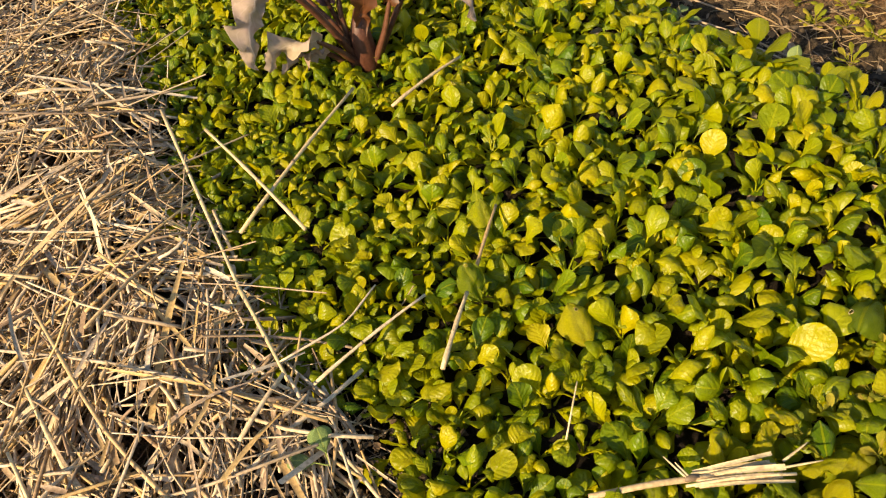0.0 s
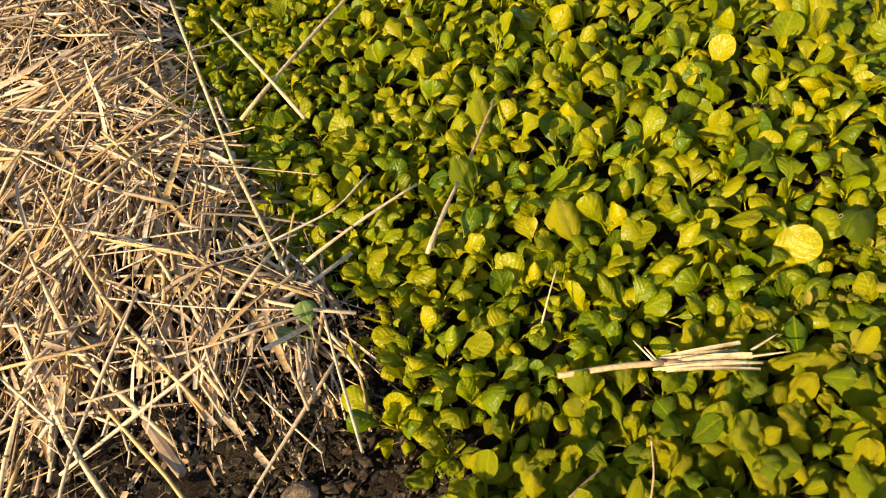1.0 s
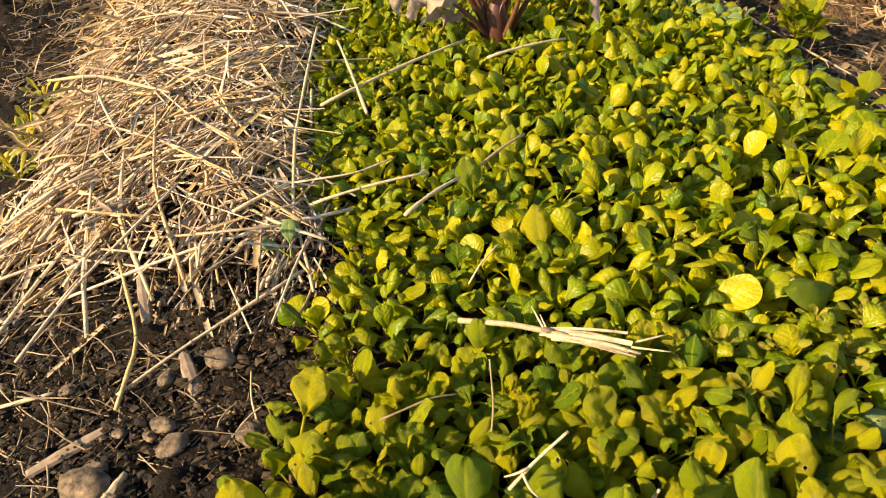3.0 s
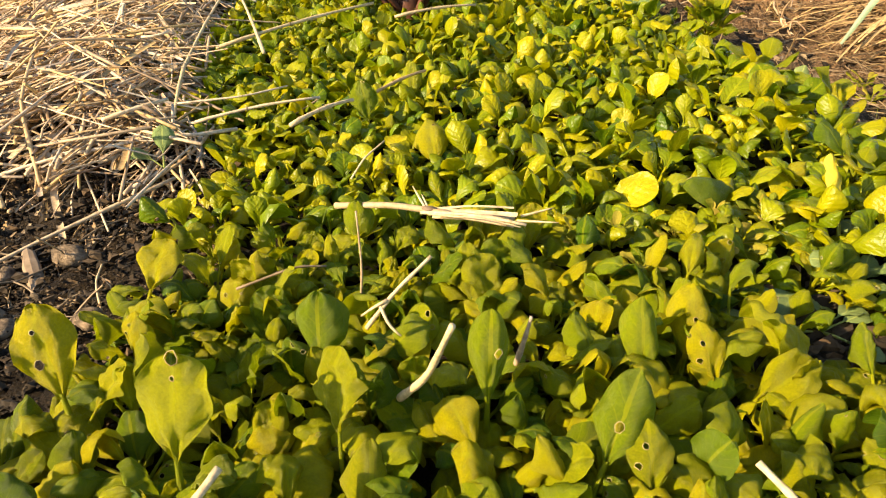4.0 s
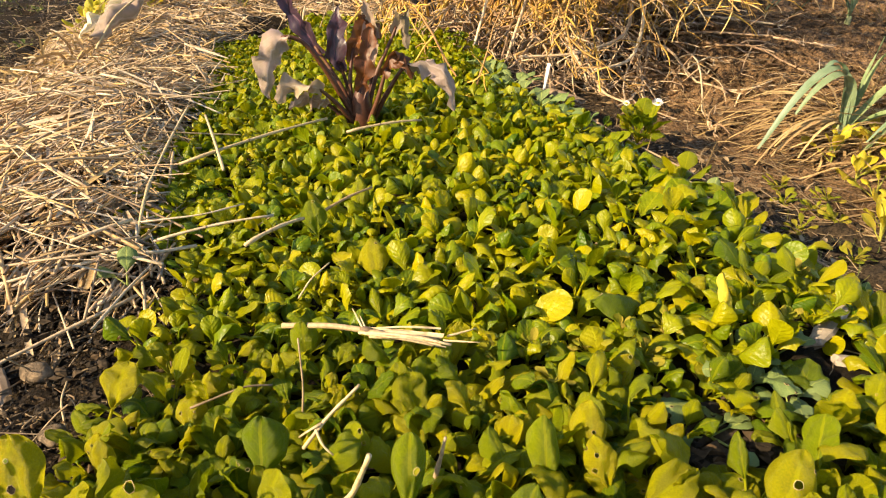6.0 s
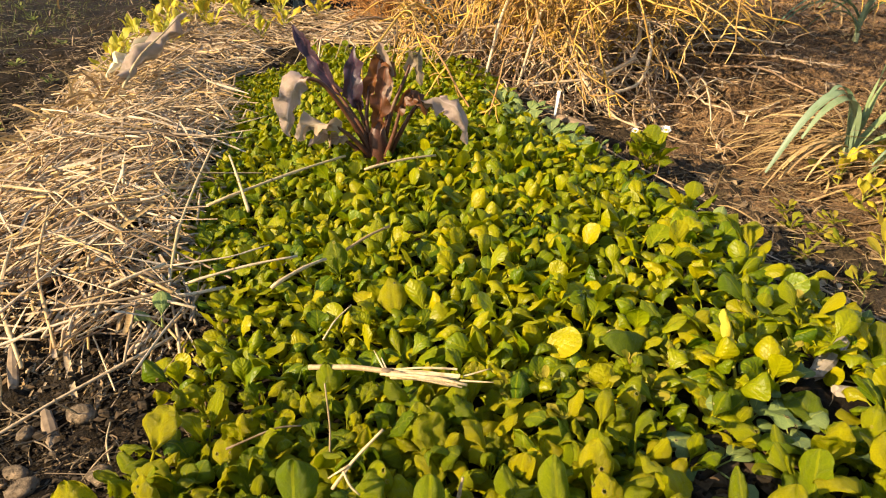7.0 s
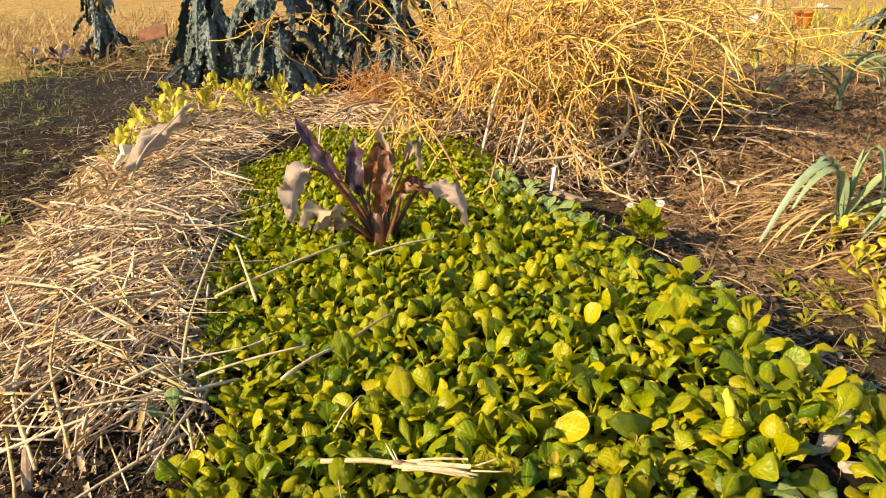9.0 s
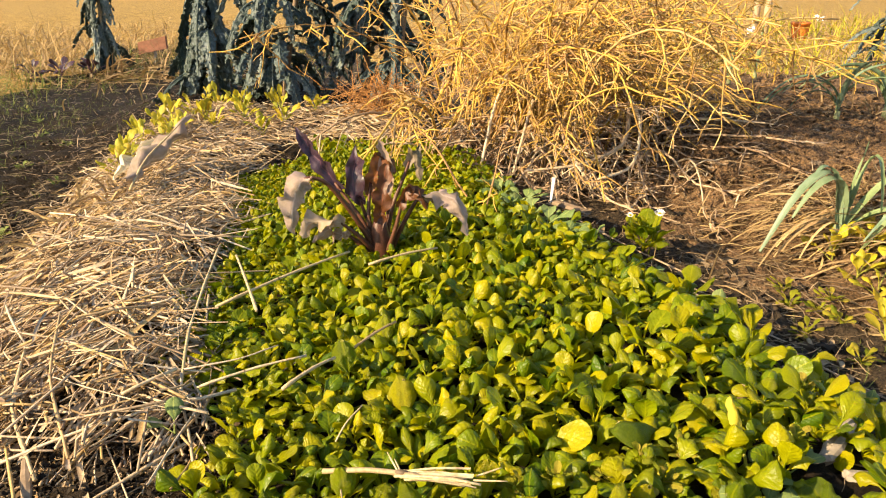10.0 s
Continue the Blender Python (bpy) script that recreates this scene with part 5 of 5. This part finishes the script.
def plant_label():
    z = float(land(0.575, 1.50))
    ob = thing("plant_label", (0.575, 1.50, z), "narrow white plastic plant label stuck in soil", "plant label")
    bm = bmesh.new()
    bmesh.ops.create_cube(bm, size=1.0)
    for v in bm.verts:
        w = 0.009 if v.co.z > 0 else 0.004
        v.co = Vector((v.co.x * w + (0.008 if v.co.z > 0 else 0), v.co.y * 0.0012, v.co.z * 0.09 + 0.035))
    bmesh.ops.bevel(bm, geom=bm.edges[:], offset=0.0004, segments=1, affect="EDGES")
    me = bpy.data.meshes.new("tag")
    bm.to_mesh(me)
    bm.free()
    me.materials.append(PETAL)
    part("tag", me, ob)


plant_label()


def dry_husk():
    ob = thing("dry_husk", (-0.455, 1.33, 0.195), "curled bleached dead cabbage leaf lying on straw", "dead leaf")
    ob.matrix_basis = ob.matrix_basis @ Matrix.Scale(1.25, 4)

    def rolled(line, radii, opening, material, label="", seed=0.0):
        """A leaf rolled up lengthwise, open along one side, with ragged ends."""
        q = bent(line, 26)
        r = np.interp(np.linspace(0, 1, 26), np.linspace(0, 1, len(radii)), radii)
        d = np.gradient(q, axis=0)
        d /= np.linalg.norm(d, axis=1)[:, None]
        a = cross(d, np.array([0.0, 0.0, 1.0]))
        a /= np.linalg.norm(a, axis=1)[:, None]
        b = cross(a, d)
        w = np.linspace(opening, opening + 5.1, 13)
        v = q[:, None] + r[:, None, None] * (np.cos(w)[None, :, None] * a[:, None] + 0.75 * np.sin(w)[None, :, None] * b[:, None])
        v = v.reshape(-1, 3)
        v = v + np.array([tuple(noise.noise_vector(Vector(p) * 30 + Vector((seed, 0, 0)))) for p in v]) * 0.016 + np.array([tuple(noise.noise_vector(Vector(p) * 95)) for p in v]) * 0.004
        f = np.array([(m * 13 + n, m * 13 + n + 1, (m + 1) * 13 + n + 1, (m + 1) * 13 + n) for m in range(25) for n in range(12)])
        uv = np.stack([np.tile(np.linspace(0, 1, 13), 26), np.repeat(np.linspace(0, 1, 26), 13)], 1)
        piece("blade", (v, f, uv), material, ob, label)

    rolled([(0.01, -0.02, 0.018), (0.0, 0.06, 0.034), (0.015, 0.14, 0.052), (0.03, 0.20, 0.070), (0.045, 0.235, 0.105)], (0.005, 0.018, 0.022, 0.016, 0.004), 3.4, HUSK)
    rolled([(-0.035, 0.03, 0.012), (-0.045, 0.10, 0.030), (-0.02, 0.17, 0.050), (0.015, 0.21, 0.062)], (0.002, 0.010, 0.009, 0.002), 1.8, BLEACHED_LEAF, "white torn flap", 3.0)
    piece("rib", tube(bent([(0.02, -0.03, 0.01), (0.016, 0.06, 0.048), (0.032, 0.14, 0.072), (0.046, 0.22, 0.10)], 9), np.linspace(0.0028, 0.0012, 9), 6), PALE, ob, "bleached midrib")


dry_husk()


def curled_straw():
    """Golden strips of leaf, curled up as they dried, along the outer edge of the mulch."""
    s = Soup()
    for cx, cy, sx, sy, n in ((-0.56, 1.28, 0.06, 0.12, 190), (-0.60, 1.52, 0.05, 0.10, 90), (-0.52, 1.02, 0.05, 0.12, 110), (-0.44, 0.80, 0.05, 0.10, 70)):
        for _ in range(n):
            x, y = cx + rnd.gauss(0, sx), cy + rnd.gauss(0, sy)
            z = float(surface(x, y)) + rnd.uniform(0.0, 0.025)
            pts = np.array(arc((x, y, z), (rnd.gauss(0, 1), rnd.gauss(0, 1), rnd.gauss(0.3, 0.4)), rnd.uniform(0.05, 0.14), (rnd.gauss(0, 1.8), rnd.gauss(0, 1.8), -1.0), 8, 0.25))
            pts[:, 2] = np.maximum(pts[:, 2], land(pts[:, 0], pts[:, 1]) + 0.004)
            s.add(*strap(pts, rnd.uniform(0.003, 0.008) * np.array([0.6, 1, 1, 1, 0.9, 0.8, 0.6, 0.2]), 0.5, 2, rnd.gauss(0, 1.6)))
    tagged(bulk("curled_straw", s, STRAW_GRASS), "curled golden strips of dried leaf on the mulch", "straw", kind="stuff")


curled_straw()


def dry_grass(name, label, spots, material, category, droop=0.8):
    s = Soup()
    for cx, cy, sx, sy, n, length, lean in spots:
        for _ in range(n):
            x, y = cx + rnd.gauss(0, sx), cy + rnd.gauss(0, sy)
            d = Vector((rnd.gauss(lean[0], 0.5), rnd.gauss(lean[1], 0.5), rnd.uniform(0.2, 1.0)))
            pts = np.array(arc((x, y, float(land(x, y))), d, length * rnd.uniform(0.5, 1.3), (lean[0] * 0.7, lean[1] * 0.7, -droop * rnd.uniform(0.3, 1.4)), 5, 0.08))
            pts[:, 2] = np.maximum(pts[:, 2], land(pts[:, 0], pts[:, 1]) + 0.004)
            w = length * 0.035
            s.add(*strap(pts, [w, w * 1.1, w, w * 0.7, w * 0.15], 0.3, 2, rnd.gauss(0, 0.6)))
    tagged(bulk(name, s, material), label, category, kind="stuff")


dry_grass("dry_grass", "dead yellow leek leaves and grass matted on the bank", [
    (1.26, 1.28, 0.06, 0.09, 170, 0.16, (-0.9, -0.1)), (1.18, 1.42, 0.06, 0.1, 90, 0.14, (-0.9, -0.1)), (1.42, 1.2, 0.08, 0.1, 90, 0.16, (-0.7, 0)), (1.05, 1.35, 0.10, 0.2, 90, 0.10, (-0.5, 0.2)),
    (1.8, 2.4, 0.2, 0.12, 80, 0.18, (-0.6, -0.3)), (1.3, 1.0, 0.08, 0.1, 60, 0.14, (-0.8, 0))], STRAW_GRASS, "dry grass", 1.3)
dry_grass("path_litter", "flattened dry grass and stems trodden into the path", [(-0.95, 1.5, 0.15, 0.35, 420, 0.07, (0, 0)), (-0.75, 1.15, 0.10, 0.25, 260, 0.09, (0, 0)), (-1.25, 2.4, 0.25, 0.4, 420, 0.08, (0, 0)), (-1.8, 3.4, 0.35, 0.5, 420, 0.09, (0, 0)), (0.95, 1.25, 0.12, 0.2, 160, 0.06, (0, 0)), (-2.2, 4.7, 0.4, 0.4, 260, 0.12, (0, 0))], TWIG, "plant debris", 3.0)
dry_grass("field_grass", "sunlit dry yellow grass of the field beyond", [
    (-3.4, 6.2, 1.2, 0.8, 3200, 0.17, (0.2, 0)), (-3.0, 8.6, 2.5, 1.5, 2800, 0.24, (0.2, 0)), (2.6, 4.9, 0.8, 0.6, 900, 0.14, (0, 0)), (3.4, 6.4, 1.4, 1.1, 1800, 0.16, (0, 0)), (5, 9, 2.5, 1.5, 1800, 0.2, (0, 0)), (1.6, 6.5, 1.2, 1.2, 900, 0.15, (0, 0))], STRAW_GRASS, "grass")
dry_grass("green_grass", "sparse green grass tufts along the trodden path", [
    (-2.55, 4.0, 0.25, 0.4, 260, 0.10, (0.1, 0)), (-1.75, 3.3, 0.25, 0.4, 160, 0.06, (0, 0)), (-1.5, 2.4, 0.1, 0.15, 90, 0.06, (0, 0)), (-1.75, 2.9, 0.25, 0.3, 320, 0.05, (0, 0)), (-2.3, 3.6, 0.35, 0.3, 420, 0.06, (0, 0)), (-1.25, 1.9, 0.15, 0.2, 160, 0.04, (0, 0)), (1.02, 0.72, 0.07, 0.12, 160, 0.03, (0, 0)), (-1.0, 1.55, 0.05, 0.12, 60, 0.05, (0, 0)), (-2.9, 5.6, 0.3, 0.5, 200, 0.10, (0, 0)), (-1.5, 5.2, 0.4, 0.5, 260, 0.08, (0, 0)), (-2.1, 6.4, 0.6, 0.7, 700, 0.13, (0, 0)), (-2.7, 4.7, 0.25, 0.3, 240, 0.12, (0, 0)), (-1.3, 6.5, 0.6, 0.8, 500, 0.13, (0, 0))], GRASS, "grass")
dry_grass("far_weeds", "green and yellow weeds growing beyond the leeks", [(2.7, 4.5, 0.5, 0.4, 420, 0.16, (0, 0)), (3.6, 5.6, 0.7, 0.6, 420, 0.2, (0, 0)), (2.2, 4.0, 0.3, 0.3, 120, 0.14, (0, 0)), (4.5, 7.5, 0.8, 0.8, 420, 0.26, (0, 0)), (3.0, 6.6, 0.5, 0.5, 260, 0.2, (0, 0)), (5.0, 10, 1.5, 1.2, 420, 0.3, (0, 0))], YELLOW, "weeds")

dry_grass("dry_stalks", "heap of cut dry stalks at the path's far end", [(-2.05, 5.2, 0.3, 0.12, 90, 0.45, (0.9, -0.1)), (-2.5, 5.6, 0.4, 0.15, 60, 0.4, (0.6, 0.1))], STRAW_GRASS, "dry stalks", 1.6)
# ---- far things ----
for x, y in ((3.36, 7.83), (3.46, 7.80)):
    ob = thing("wooden_post", (x, y, -0.02), "slim weathered wooden post standing in the garden", "post", "posts")
    piece("post", tube([(0, 0, 0), (0.01, 0, 0.5), (0.0, 0, 1.0), (0.015, 0, 1.5)], [0.036, 0.034, 0.033, 0.031], 10), BLEACH, ob)


def pot(x, y):
    ob = thing("plant_pot", (x, y, 0.0), "orange plastic plant pot among far weeds", "plant pot")
    n = 20
    prof = [(0.07, 0.0), (0.085, 0.09), (0.095, 0.17), (0.10, 0.17), (0.103, 0.195), (0.096, 0.197), (0.088, 0.10)]
    v = [(r * math.cos(k * 2 * math.pi / n), r * math.sin(k * 2 * math.pi / n), h) for r, h in prof for k in range(n)]
    f = [(i * n + k, i * n + (k + 1) % n, (i + 1) * n + (k + 1) % n, (i + 1) * n + k) for i in range(len(prof) - 1) for k in range(n)]
    f.append(tuple(range(n))[::-1])
    piece("pot", (np.array(v), f), TERRACOTTA, ob)
    v, g = lump(0.08, 5, 0.2, 0.2, 2)
    piece("potting_soil", (v + (0, 0, 0.11), g), SOIL, ob)


pot(3.95, 8.1)
kale(3.72, 5.9, 0.55, 22, 9, 0.16, 0.3)
kale(4.15, 6.1, 0.55, 18, 10, 0.16, 0.3)
for x, y in ((2.84, 8.2), (4.35, 8.6), (3.1, 7.2)):
    ob = rosette("white_flower", x, y, 0.05, 9, PETAL, "white blossom on a short stem among weeds", "flower", "far white flowers", 10, 70, 0.16)
    piece("stem", tube([(0, 0, -0.18), (0.005, 0, -0.08), (0, 0, 0.02)], 0.006, 5), GRASS, ob)


def board():
    ob = thing("garden_board", (-2.2, 5.9, 0.0), "small red-brown board on a short stake", "board")
    bm = bmesh.new()
    bmesh.ops.create_cube(bm, size=1.0)
    for v in bm.verts:
        v.co = Vector((v.co.x * 0.24, v.co.y * 0.03, v.co.z * 0.10 + 0.17 + v.co.x * 0.05))
    bmesh.ops.bevel(bm, geom=bm.edges[:], offset=0.005, segments=2, affect="EDGES")
    me = bpy.data.meshes.new("panel")
    bm.to_mesh(me)
    bm.free()
    me.materials.append(BRICK)
    part("panel", me, ob)
    piece("stake", tube([(0, 0.03, -0.02), (0, 0.03, 0.18)], 0.012, 7), WOOD, ob)


board()
for x, y in ((-2.83, 5.18), (-2.61, 5.17), (-2.45, 5.3)):
    rosette("red_beet", x, y, 0.09, 9, PURPLE, "red-leaved beet growing beside the far path", "beet", "red beets", 10, 60, 0.0, 0.5)
